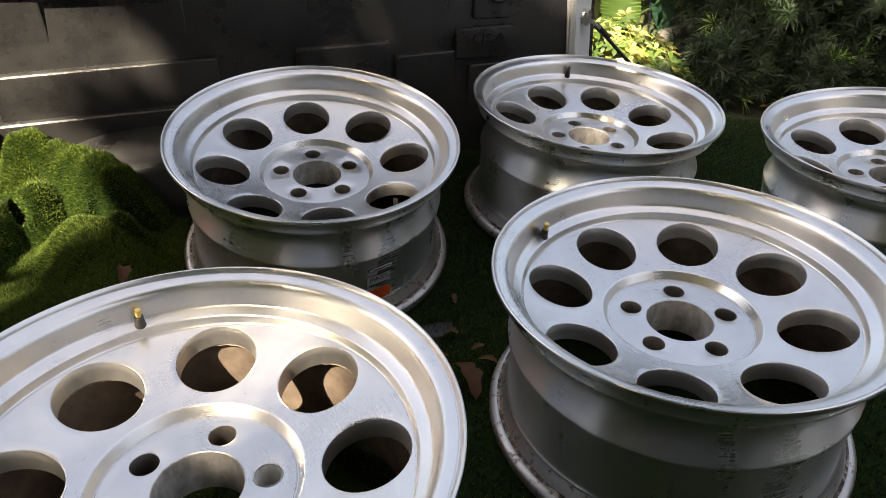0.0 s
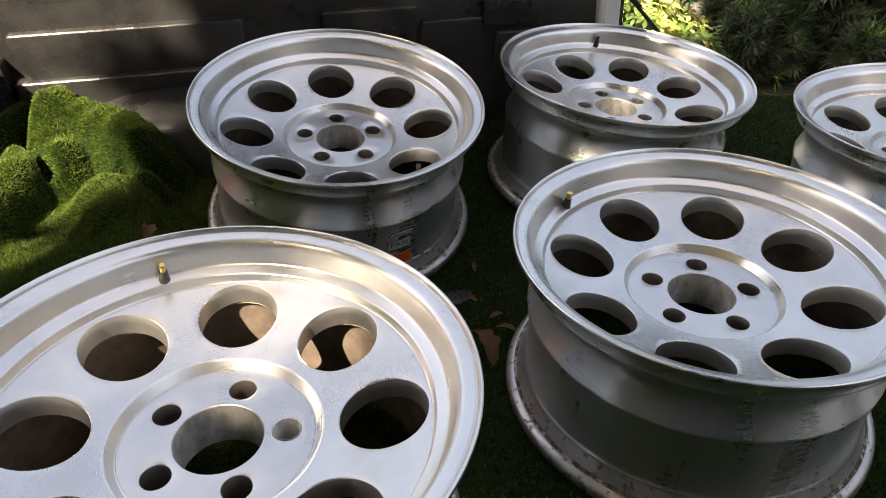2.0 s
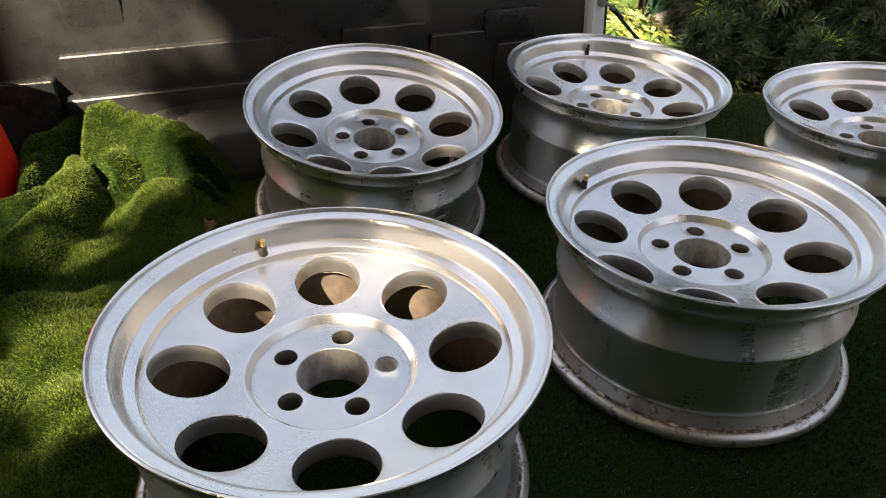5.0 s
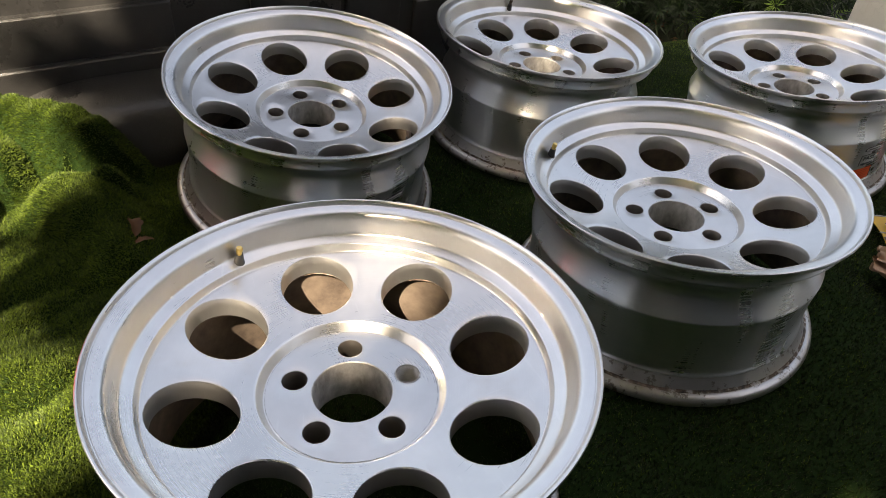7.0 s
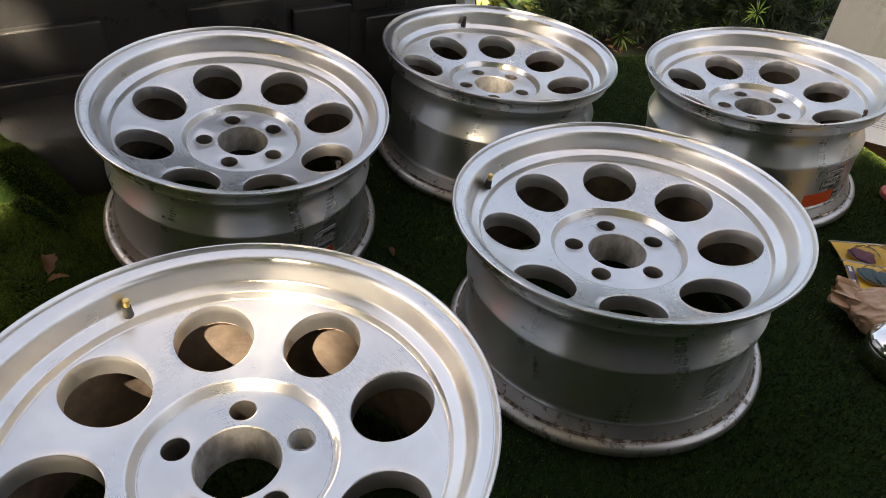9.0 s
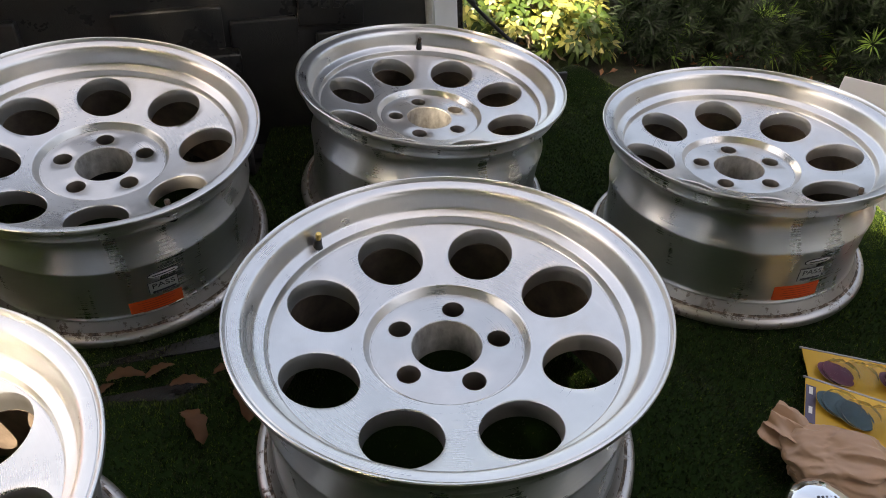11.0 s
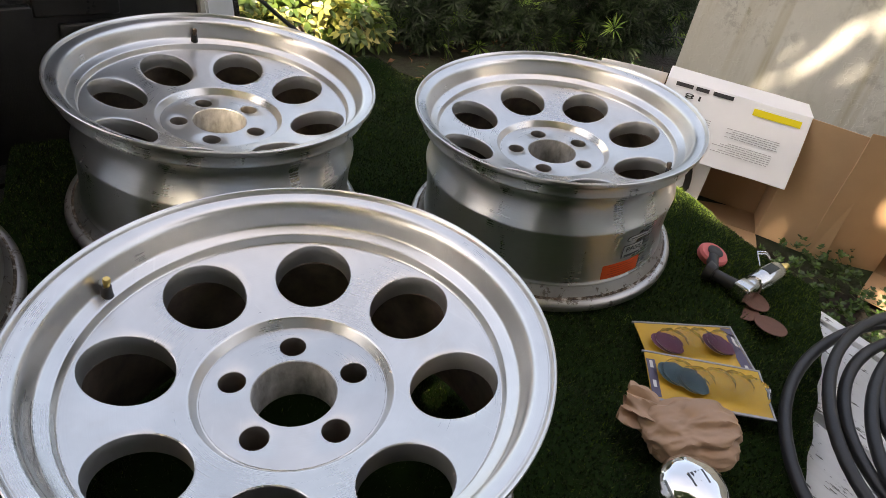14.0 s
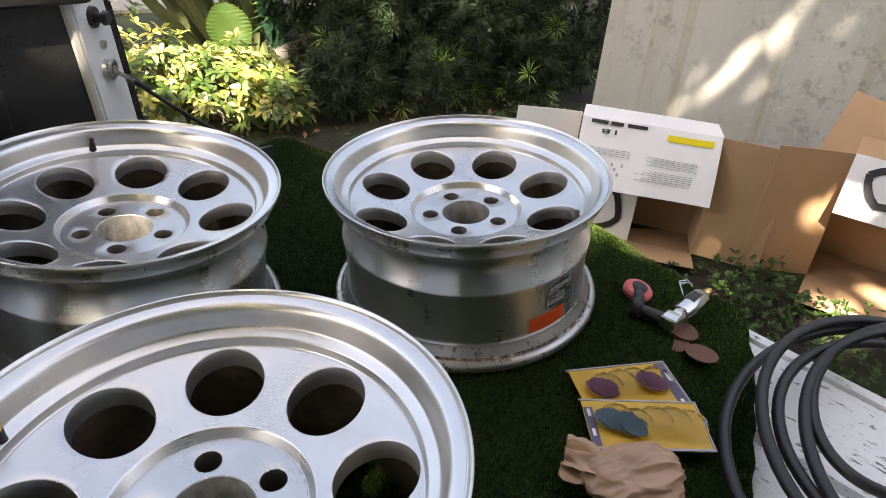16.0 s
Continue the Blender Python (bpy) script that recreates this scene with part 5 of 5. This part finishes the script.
open_carton(carton_pose((1.925, 2.07), (0.73, -0.68)) @ Matrix.Rotation(radians(-5), 4, 'X'), 0.52, 0.485, 0.20, [("top", 24, 0.265, "text"), ("right", 170, 0.25, ""), ("bottom", 88, 0.15, ""), ("left", -2, 0.265, "mark")], "open white and brown wheel carton lying on its side", True)
open_carton(carton_pose((2.63, 1.43), (0.46, -0.89)) @ Matrix.Rotation(radians(-1), 4, 'X'), 0.52, 0.51, 0.24, [("top", 20, 0.22, "mark"), ("left", 150, 0.265, ""), ("bottom", 87, 0.265, ""), ("back", 0, 0.265, "")], "open brown wheel carton with a white logo flap", False)




# ---- planting ----
def leaf_cloud(centres, normals, per, length, width, spread, rng, fold=0.15, droop=0.1, wide_at=0.5, oval=False):
    """Rosettes of pointed leaves: arrays of vertices and quads, two quads a leaf."""
    n = len(centres)
    c = np.repeat(centres, per, 0)
    up = np.repeat(normals, per, 0)
    a = (np.tile(np.arange(per), n) + np.repeat(rng.random(n), per)) * 2 * np.pi / per + rng.normal(0, 0.15, n * per)
    ref = np.cross(up, rng.normal(size=(n * per, 3)) * 0.001 + np.array([0.31, 0.52, 0.79]))
    ref /= np.linalg.norm(ref, axis=1)[:, None]
    bi = np.cross(up, ref)
    s = spread * rng.uniform(0.6, 1.25, n * per)
    d = (np.cos(a)[:, None] * ref + np.sin(a)[:, None] * bi) * np.sin(s)[:, None] + up * np.cos(s)[:, None]
    side = np.cross(d, up + 1e-3)
    side /= np.linalg.norm(side, axis=1)[:, None] + 1e-9
    nor = np.cross(side, d)
    ln = (length * rng.uniform(0.7, 1.2, n * per))[:, None]
    wd = (width * rng.uniform(0.75, 1.15, n * per))[:, None] / 2
    base = c + d * ln * 0.08
    mid = c + d * ln * wide_at + nor * ln * fold * 0.2
    tip = c + d * ln + np.array([0, 0, -1]) * ln * droop
    if oval:
        lo, hi = c + d * ln * 0.36, c + d * ln * 0.72 - np.array([0, 0, 1]) * ln * droop * 0.4
        v = np.stack([base, lo - side * wd * 0.8, lo + side * wd * 0.8, hi - side * wd * 0.9, hi + side * wd * 0.9, tip], 1).reshape(-1, 3)
        k = np.arange(n * per)[:, None] * 6
        return v, np.concatenate([k + np.array([q]) for q in ((0, 2, 1), (1, 2, 4), (1, 4, 3), (3, 4, 5))], 0)
    v = np.stack([base, mid - side * wd + nor * wd * fold, mid, mid + side * wd + nor * wd * fold, tip], 1).reshape(-1, 3)
    k = np.arange(n * per)[:, None] * 5
    f = np.concatenate([k + np.array([[0, 1, 2, 2]]), k + np.array([[0, 2, 3, 3]]), k + np.array([[1, 4, 2, 2]]), k + np.array([[2, 4, 3, 3]])], 0)[:, :3]
    return v, f


def blob_points(rng, n, centre, size, shell=0.5, lumps=5.0, seed=1.0):
    """Scattered places near the uneven surface of a bush, with outward directions."""
    d = rng.normal(size=(n, 3))
    d /= np.linalg.norm(d, axis=1)[:, None]
    r = 1 - shell * rng.random(n) ** 2
    r *= 1 + 0.16 * wavy(d[:, 0] * lumps, d[:, 1] * lumps + d[:, 2] * 3, seed)
    return np.asarray(centre) + d * r[:, None] * np.asarray(size), d


def stems(points, foot, radius, rng, parent, k=14):
    for i in rng.choice(len(points), k):
        bm = bmesh.new()
        a = Vector(foot) + Vector((rng.normal() * 0.10, rng.normal() * 0.10, 0))
        b = Vector(points[i])
        m = a.lerp(b, 0.5) + Vector((rng.normal() * 0.05, rng.normal() * 0.05, 0.05))
        rod(bm, a, m, radius, radius * 0.7, 7)
        rod(bm, m, b, radius * 0.7, radius * 0.25, 7)
        part("stem", bm, M_BARK, parent)


def along(u, n):
    return BED @ Vector((u, n, 0))


def variegated_bush():
    rng = np.random.default_rng(11)
    t = thing("variegated_bush", Matrix(), "low umbrella-tree shrub with yellow variegated leaves in sun", "bush")
    P, D = [], []
    for c, s, k in (((1.17, 3.53, -0.55), (0.17, 0.17, 0.15), 75), ((0.94, 3.62, -0.50), (0.24, 0.20, 0.19), 120), ((0.68, 3.78, -0.47), (0.25, 0.22, 0.22), 120), ((0.40, 4.0, -0.36), (0.26, 0.26, 0.36), 80), ((1.05, 3.95, -0.53), (0.34, 0.2, 0.20), 90)):
        p, d = blob_points(rng, k, c, s, 0.45, 6.0, c[0])
        P.append(p), D.append(d)
    P, D = np.concatenate(P), np.concatenate(D)
    ok = P[:, 2] > GROUND + 0.05
    P, D = P[ok], D[ok]
    up = D * 0.6 + np.array([0, -0.15, 0.75]) + rng.normal(0, 0.2, D.shape)
    up /= np.linalg.norm(up, axis=1)[:, None]
    gold = rng.random(len(P)) < 0.55
    for name, sel, mat, lab in (("yellow_leaves", gold, M_YELLOW, "yellow variegated leaflets"), ("green_leaves", ~gold, M_BUSHGREEN, "green leaflets")):
        v, f = leaf_cloud(P[sel], up[sel], 7, 0.068, 0.025, 1.25, rng, 0.2, 0.25, 0.6, True)
        tagged(part(name, sheet(name, v, f, mat), None, t, lab), kind="stuff")
    stems(P, (1.0, 3.75, GROUND - 0.02), 0.010, rng, t, 26)


variegated_bush()


def hedge():
    rng = np.random.default_rng(21)
    t = thing("hedge", Matrix(), "dense dark green podocarpus hedge with narrow leaves", "hedge")
    P, D = [], []
    for c, s, k in (((1.75, 4.35, 0.40), (0.45, 0.42, 1.30), 1200), ((2.3, 4.25, 0.45), (0.50, 0.45, 1.40), 1500), ((2.85, 4.0, 0.5), (0.42, 0.42, 1.40), 1250), ((1.75, 4.0, -0.42), (0.20, 0.24, 0.26), 200), ((2.05, 3.95, -0.38), (0.35, 0.26, 0.32), 330),
                    ((2.55, 3.75, -0.25), (0.32, 0.28, 0.34), 330), ((1.2, 5.6, 0.5), (0.6, 0.3, 1.0), 400), ((2.2, 4.7, 0.9), (1.2, 0.5, 1.1), 1100), ((2.92, 3.42, 0.35), (0.20, 0.24, 0.32), 170), ((1.52, 3.66, -0.56), (0.17, 0.18, 0.14), 110), ((3.02, 3.62, -0.10), (0.30, 0.30, 0.70), 520), ((3.45, 3.75, 0.5), (0.45, 0.3, 1.3), 700), ((2.70, 3.45, -0.45), (0.20, 0.16, 0.22), 170), ((1.60, 3.62, -0.50), (0.26, 0.18, 0.20), 160), ((2.1, 3.55, -0.52), (0.34, 0.2, 0.17), 200)):
        p, d = blob_points(rng, k, c, s, 0.4, 5.0, c[0] * 2)
        P.append(p), D.append(d)
    P, D = np.concatenate(P), np.concatenate(D)
    ok = P[:, 2] > GROUND + 0.06
    P, D = P[ok], D[ok]
    up = D + np.array([0, 0, 0.5]) + rng.normal(0, 0.35, D.shape)
    up /= np.linalg.norm(up, axis=1)[:, None]
    young = (rng.random(len(P)) < 0.05) & (D[:, 1] < 0.2)
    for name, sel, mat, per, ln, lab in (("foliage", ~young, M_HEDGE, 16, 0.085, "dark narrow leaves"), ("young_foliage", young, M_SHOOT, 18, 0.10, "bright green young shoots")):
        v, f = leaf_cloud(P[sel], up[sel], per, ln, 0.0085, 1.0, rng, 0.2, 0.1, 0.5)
        tagged(part(name, sheet(name, v, f, mat), None, t, lab), kind="stuff")
    for x, y in ((1.7, 4.4), (2.05, 4.35), (2.35, 4.3), (2.7, 4.1), (2.9, 4.05)):
        bm = bmesh.new()
        rod(bm, (x, y, GROUND - 0.05), (x + 0.05, y, 0.4), 0.03, 0.018, 9)
        rod(bm, (x + 0.05, y, 0.4), (x - 0.03, y + 0.05, 1.7), 0.018, 0.008, 9)
        part("trunk", bm, M_BARK, t)
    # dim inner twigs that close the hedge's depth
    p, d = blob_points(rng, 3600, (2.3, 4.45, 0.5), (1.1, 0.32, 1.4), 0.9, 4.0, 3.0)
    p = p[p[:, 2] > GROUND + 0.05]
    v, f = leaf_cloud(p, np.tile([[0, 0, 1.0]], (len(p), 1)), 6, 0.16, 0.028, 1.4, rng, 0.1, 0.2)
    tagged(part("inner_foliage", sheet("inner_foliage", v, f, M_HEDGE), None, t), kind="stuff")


hedge()


def big_leaf(bm, foot, tip, width, sag, segs=30):
    foot, tip = Vector(foot), Vector(tip)
    way = tip - foot
    side = way.cross(Vector((0.2, -1, 0.3))).normalized()
    nor = side.cross(way).normalized()
    rows = []
    for i in range(segs + 1):
        f = i / segs
        w = width * math.sin(math.pi * min(1, f * 0.93 + 0.05)) ** 0.75 / 2
        c = foot + way * f + Vector((0, 0, -sag * f * f)) + nor * 0.01 * math.sin(f * 9)
        rows.append([bm.verts.new(c + side * w * s + nor * (0.25 * w * abs(s) + 0.006 * (-1) ** i * abs(s))) for s in (-1, -0.5, 0, 0.5, 1)])
    for a, b in zip(rows, rows[1:]):
        for i in range(4):
            bm.faces.new((a[i], a[i + 1], b[i + 1], b[i]))


def broad_leaf_plant():
    t = thing("broad_leaf_plant", Matrix(), "bird-of-paradise clump with upright stalks and broad leaves", "plant")
    rng = random.Random(4)
    green_brown = plain("stalk", (0.10, 0.12, 0.045), 0.55, 0, 0.4, 20.0, 0.3)
    for i in range(20):
        f = i / 19
        x, y = 1.15 + 0.55 * f + rng.uniform(-0.05, 0.05), 4.62 + 0.35 * rng.random()
        top = Vector((x - 1.15 + 1.5 * f, y + rng.uniform(-0.1, 0.3), GROUND + rng.uniform(1.0, 1.5) + 0.7 * f))
        mid = Vector((x, y, GROUND)).lerp(top, 0.5) + Vector((0, 0, 0.12))
        bm = bmesh.new()
        rod(bm, (x, y, GROUND - 0.03), mid, 0.042, 0.030, 9)
        rod(bm, mid, top, 0.030, 0.014, 9)
        part("stalk", bm, green_brown, t, "green-brown leaf stalk")
    mats = [leaf_material("broad_leaf_sunlit", (0.06, 0.12, 0.028), (0.10, 0.17, 0.04), 0.4, 0.2), leaf_material("broad_leaf_blue_green", (0.03, 0.085, 0.05), (0.06, 0.13, 0.07), 0.3, 0.2)]
    for foot, tip, w, sag, k in (((1.10, 4.34, -0.24), (1.12, 4.18, -0.50), 0.27, 0.02, 0), ((1.36, 4.40, -0.05), (1.42, 4.32, -0.53), 0.18, 0.02, 1), ((1.58, 4.45, 0.25), (1.50, 4.38, -0.15), 0.17, 0.02, 1), ((1.85, 4.6, 0.9), (1.75, 4.35, 0.35), 0.18, 0.02, 1), ((0.85, 4.5, 0.3), (0.70, 4.25, 0.02), 0.16, 0.05, 0), ((1.25, 4.9, 0.5), (1.15, 4.7, 1.1), 0.2, 0.1, 1), ((1.6, 4.9, 0.5), (1.9, 4.7, 1.2), 0.2, 0.1, 1)):
        bm = bmesh.new()
        big_leaf(bm, foot, tip, w, sag)
        bmesh.ops.solidify(bm, geom=bm.faces[:], thickness=0.0015)
        part("leaf", bm, mats[k], t, "broad leaf with a pale rib")
    bm = bmesh.new()
    rod(bm, (1.40, 4.32, -0.56), (1.72, 4.30, -0.44), 0.055, 0.045, 16)
    solid("cut_log", bm, plain("weathered_log", (0.085, 0.08, 0.075), 0.9, 0, 0.4, 26.0, 0.6), Matrix(), "grey cut log lying among the plants", "log")


broad_leaf_plant()


def ground_cover():
    rng = np.random.default_rng(31)
    k = 12000
    x, y = rng.uniform(1.2, 4.2, k), rng.uniform(0.2, 3.9, k)
    q = BED_INV
    u = q[0][0] * x + q[0][1] * y + q[0][3]
    ok = (u > 1.05) & (u < 2.84) & (wavy(x * 2.0, y * 2.0, 3.0) + rng.normal(0, 0.35, k) > -0.35) & ~((x < 2.1) & (y > 2.6))
    for corner, way in (((1.925, 2.07), (0.73, -0.68)), ((2.63, 1.43), (0.46, -0.89))):
        s = ((x - corner[0]) * way[0] + (y - corner[1]) * way[1])
        q = (-(x - corner[0]) * way[1] + (y - corner[1]) * way[0])
        ok &= ~((s > -0.06) & (s < 0.58) & (q > -0.20) & (q < 0.30))
    x, y = x[ok], y[ok]
    P = np.stack([x, y, GROUND + rng.uniform(0.01, 0.09, len(x))], -1)
    up = np.array([0, 0, 1.0]) + rng.normal(0, 0.35, P.shape)
    up /= np.linalg.norm(up, axis=1)[:, None]
    v, f = leaf_cloud(P, up, 7, 0.021, 0.0105, 1.15, rng, 0.2, 0.1, 0.55, True)
    ob = new("ground_cover", sheet("ground_cover", v, f, M_COVER))
    tagged(ob, "low leafy green ground cover by the boxes", "ground cover", kind="stuff")
    k = 260
    P = np.stack([rng.uniform(0.6, 3.0, k), rng.uniform(2.6, 4.0, k), np.full(k, GROUND + 0.012)], -1)
    up = np.array([0, 0, 1.0]) + rng.normal(0, 0.5, P.shape)
    up /= np.linalg.norm(up, axis=1)[:, None]
    v, f = leaf_cloud(P, up, 1, 0.06, 0.022, 1.4, rng, 0.4, 0.0, 0.5)
    ob = new("leaf_litter", sheet("leaf_litter", v, f, M_DRYLEAF))
    tagged(ob, "brown fallen leaves on the soil under the hedge", "leaf litter", kind="stuff")


ground_cover()


# ---- the tree that shades the truck: its crown stands up the sun's way, with gaps that let flecks through ----
def shade_tree():
    rng, spare = np.random.default_rng(41), np.random.default_rng(43)
    t = thing("shade_tree", Matrix(), "broad leafy tree shading the truck, gaps in its crown", "tree")
    ex = SUN.cross(Vector((0, 0, 1))).normalized()
    ey = SUN.cross(ex).normalized()
    mid = Vector((0.9, 1.6, 0.0)) - SUN * 7.0
    gaps = []   # sunny places below: a point, a radius and the share of leaves that stay
    for p, r, *thin in SUNNY:
        v = Vector(p) - Vector((0.9, 1.6, 0.0))
        gaps.append((v.dot(ex), v.dot(ey), r, thin[0] if thin else 0.0))
    k = 84000
    a, b = rng.uniform(-4.6, 5.6, k), rng.uniform(-4.2, 4.4, k)
    keep = np.ones(k, bool)
    for ga, gb, r, thin in gaps:
        was = keep.copy()
        d = np.hypot(a - ga, b - gb)
        ang = np.arctan2(b - gb, a - ga)
        keep &= d > r * (1 + 0.28 * np.sin(3 * ang + ga * 5) + 0.16 * np.sin(7 * ang + gb * 9)) + 0.055
        if thin:
            keep |= (~keep & was) & (spare.random(k) < thin)
    a, b = a[keep], b[keep]
    for p in ((0.86, 0.67, 0.0), (0.80, 0.60, 0.0), (0.92, 0.74, 0.0), (2.12, 1.72, -0.2), (2.93, 2.81, -0.19), (2.92, 2.87, -0.36), (2.94, 2.84, -0.05)):
        v = Vector(p) - Vector((0.9, 1.6, 0.0))
        a, b = np.concatenate([a, v.dot(ex) + spare.normal(0, 0.09, 260)]), np.concatenate([b, v.dot(ey) + spare.normal(0, 0.09, 260)])
    dep = rng.uniform(-0.7, 0.7, len(a))
    E1, E2, S = np.array(ex), np.array(ey), np.array(SUN)
    P = np.array(mid) + a[:, None] * E1 + b[:, None] * E2 + dep[:, None] * S
    n = len(P)
    d = rng.normal(size=(n, 3))
    d /= np.linalg.norm(d, axis=1)[:, None]
    d -= 0.6 * (d @ S)[:, None] * S
    side = np.cross(d, S + 0.35 * rng.normal(size=(n, 3)))
    side /= np.linalg.norm(side, axis=1)[:, None]
    ln, wd = rng.uniform(0.06, 0.10, n)[:, None], rng.uniform(0.035, 0.055, n)[:, None]
    v = np.stack([P - d * ln, P - side * wd, P + d * ln, P + side * wd], 1).reshape(-1, 3)
    crown = part("crown", sheet("crown", v, np.arange(4 * n).reshape(-1, 4), M_CANOPY), None, t, "dense green leaf crown")
    tagged(crown, kind="stuff")
    bm = bmesh.new()
    foot = Vector((-5.2, -5.6, GROUND - 0.1))
    fork = Vector((-4.9, -5.3, 3.4))
    rod(bm, foot, fork, 0.26, 0.17, 18)
    part("trunk", bm, M_BARK, t, "grey-brown trunk", angle=60)
    for da, db in ((-2.5, 1.5), (0.5, 2.5), (2.5, -1.5), (-1.5, -2.2), (3.8, 2.2)):
        bm = bmesh.new()
        end = mid + ex * da + ey * db - SUN * 0.9
        half = fork.lerp(end, 0.5) + Vector((0, 0, 0.5))
        rod(bm, fork - Vector((0, 0, 0.1)), half, 0.12, 0.07, 12)
        rod(bm, half, end, 0.07, 0.02, 12)
        part("limb", bm, M_BARK, t)


SUNNY = [((-0.92, 1.14, 0.3), 0.13), ((-1.0, 1.12, 0.3), 0.14), ((-0.62, 1.27, 0.24), 0.04), ((-0.82, 1.22, 0.2), 0.12), ((-0.95, 1.10, 0.42), 0.15), ((-1.12, 1.0, 0.2), 0.15), ((-0.50, 0.46, 0.03), 0.035), ((-0.56, 0.53, 0.03), 0.015), ((-0.61, 0.57, 0.0), 0.03), ((-0.79, 1.00, 0.09), 0.06), ((-0.74, 1.04, 0.09), 0.095), ((-0.70, 1.22, 0.03), 0.05), ((-0.70, 0.91, 0.09), 0.045), ((-0.56, 1.07, 0.09), 0.015), ((-0.63, 0.49, 0.0), 0.01), ((-0.66, 0.78, 0.0), 0.0), ((-0.74, 0.90, 0.0), 0.02), ((-0.86, 0.80, 0.0), 0.03), ((-0.30, 0.44, 0.2), 0.02), ((-0.19, 0.47, 0.2), 0.03), ((0.27, 1.16, 0.16), -0.01),
         ((0.70, 3.72, -0.2), 0.34), ((1.05, 3.55, -0.35), 0.14), ((1.15, 4.2, -0.2), 0.16), ((1.14, 1.05, 0.0), 0.05), ((1.24, 1.17, 0.0), 0.03), ((2.99, 2.59, -0.44), 0.015, 0.42), ((3.03, 2.47, -0.30), 0.03, 0.42), ((3.06, 2.37, -0.16), 0.035, 0.42), ((3.09, 2.26, -0.02), 0.035, 0.42), ((3.12, 2.14, 0.13), 0.04, 0.42), ((3.15, 2.03, 0.26), 0.04, 0.45),
         ((2.58, 1.5, -0.45), 0.0), ((2.2, 1.5, -0.68), 0.01), ((2.45, 1.2, -0.7), 0.10), ((2.75, 1.15, -0.65), 0.05), ((2.62, 1.35, -0.35), 0.01), ((2.95, 1.0, -0.5), 0.03), ((2.55, 3.7, -0.1), 0.03), ((2.4, 3.72, -0.2), 0.03), ((1.9, 3.8, -0.3), 0.03)]
shade_tree()
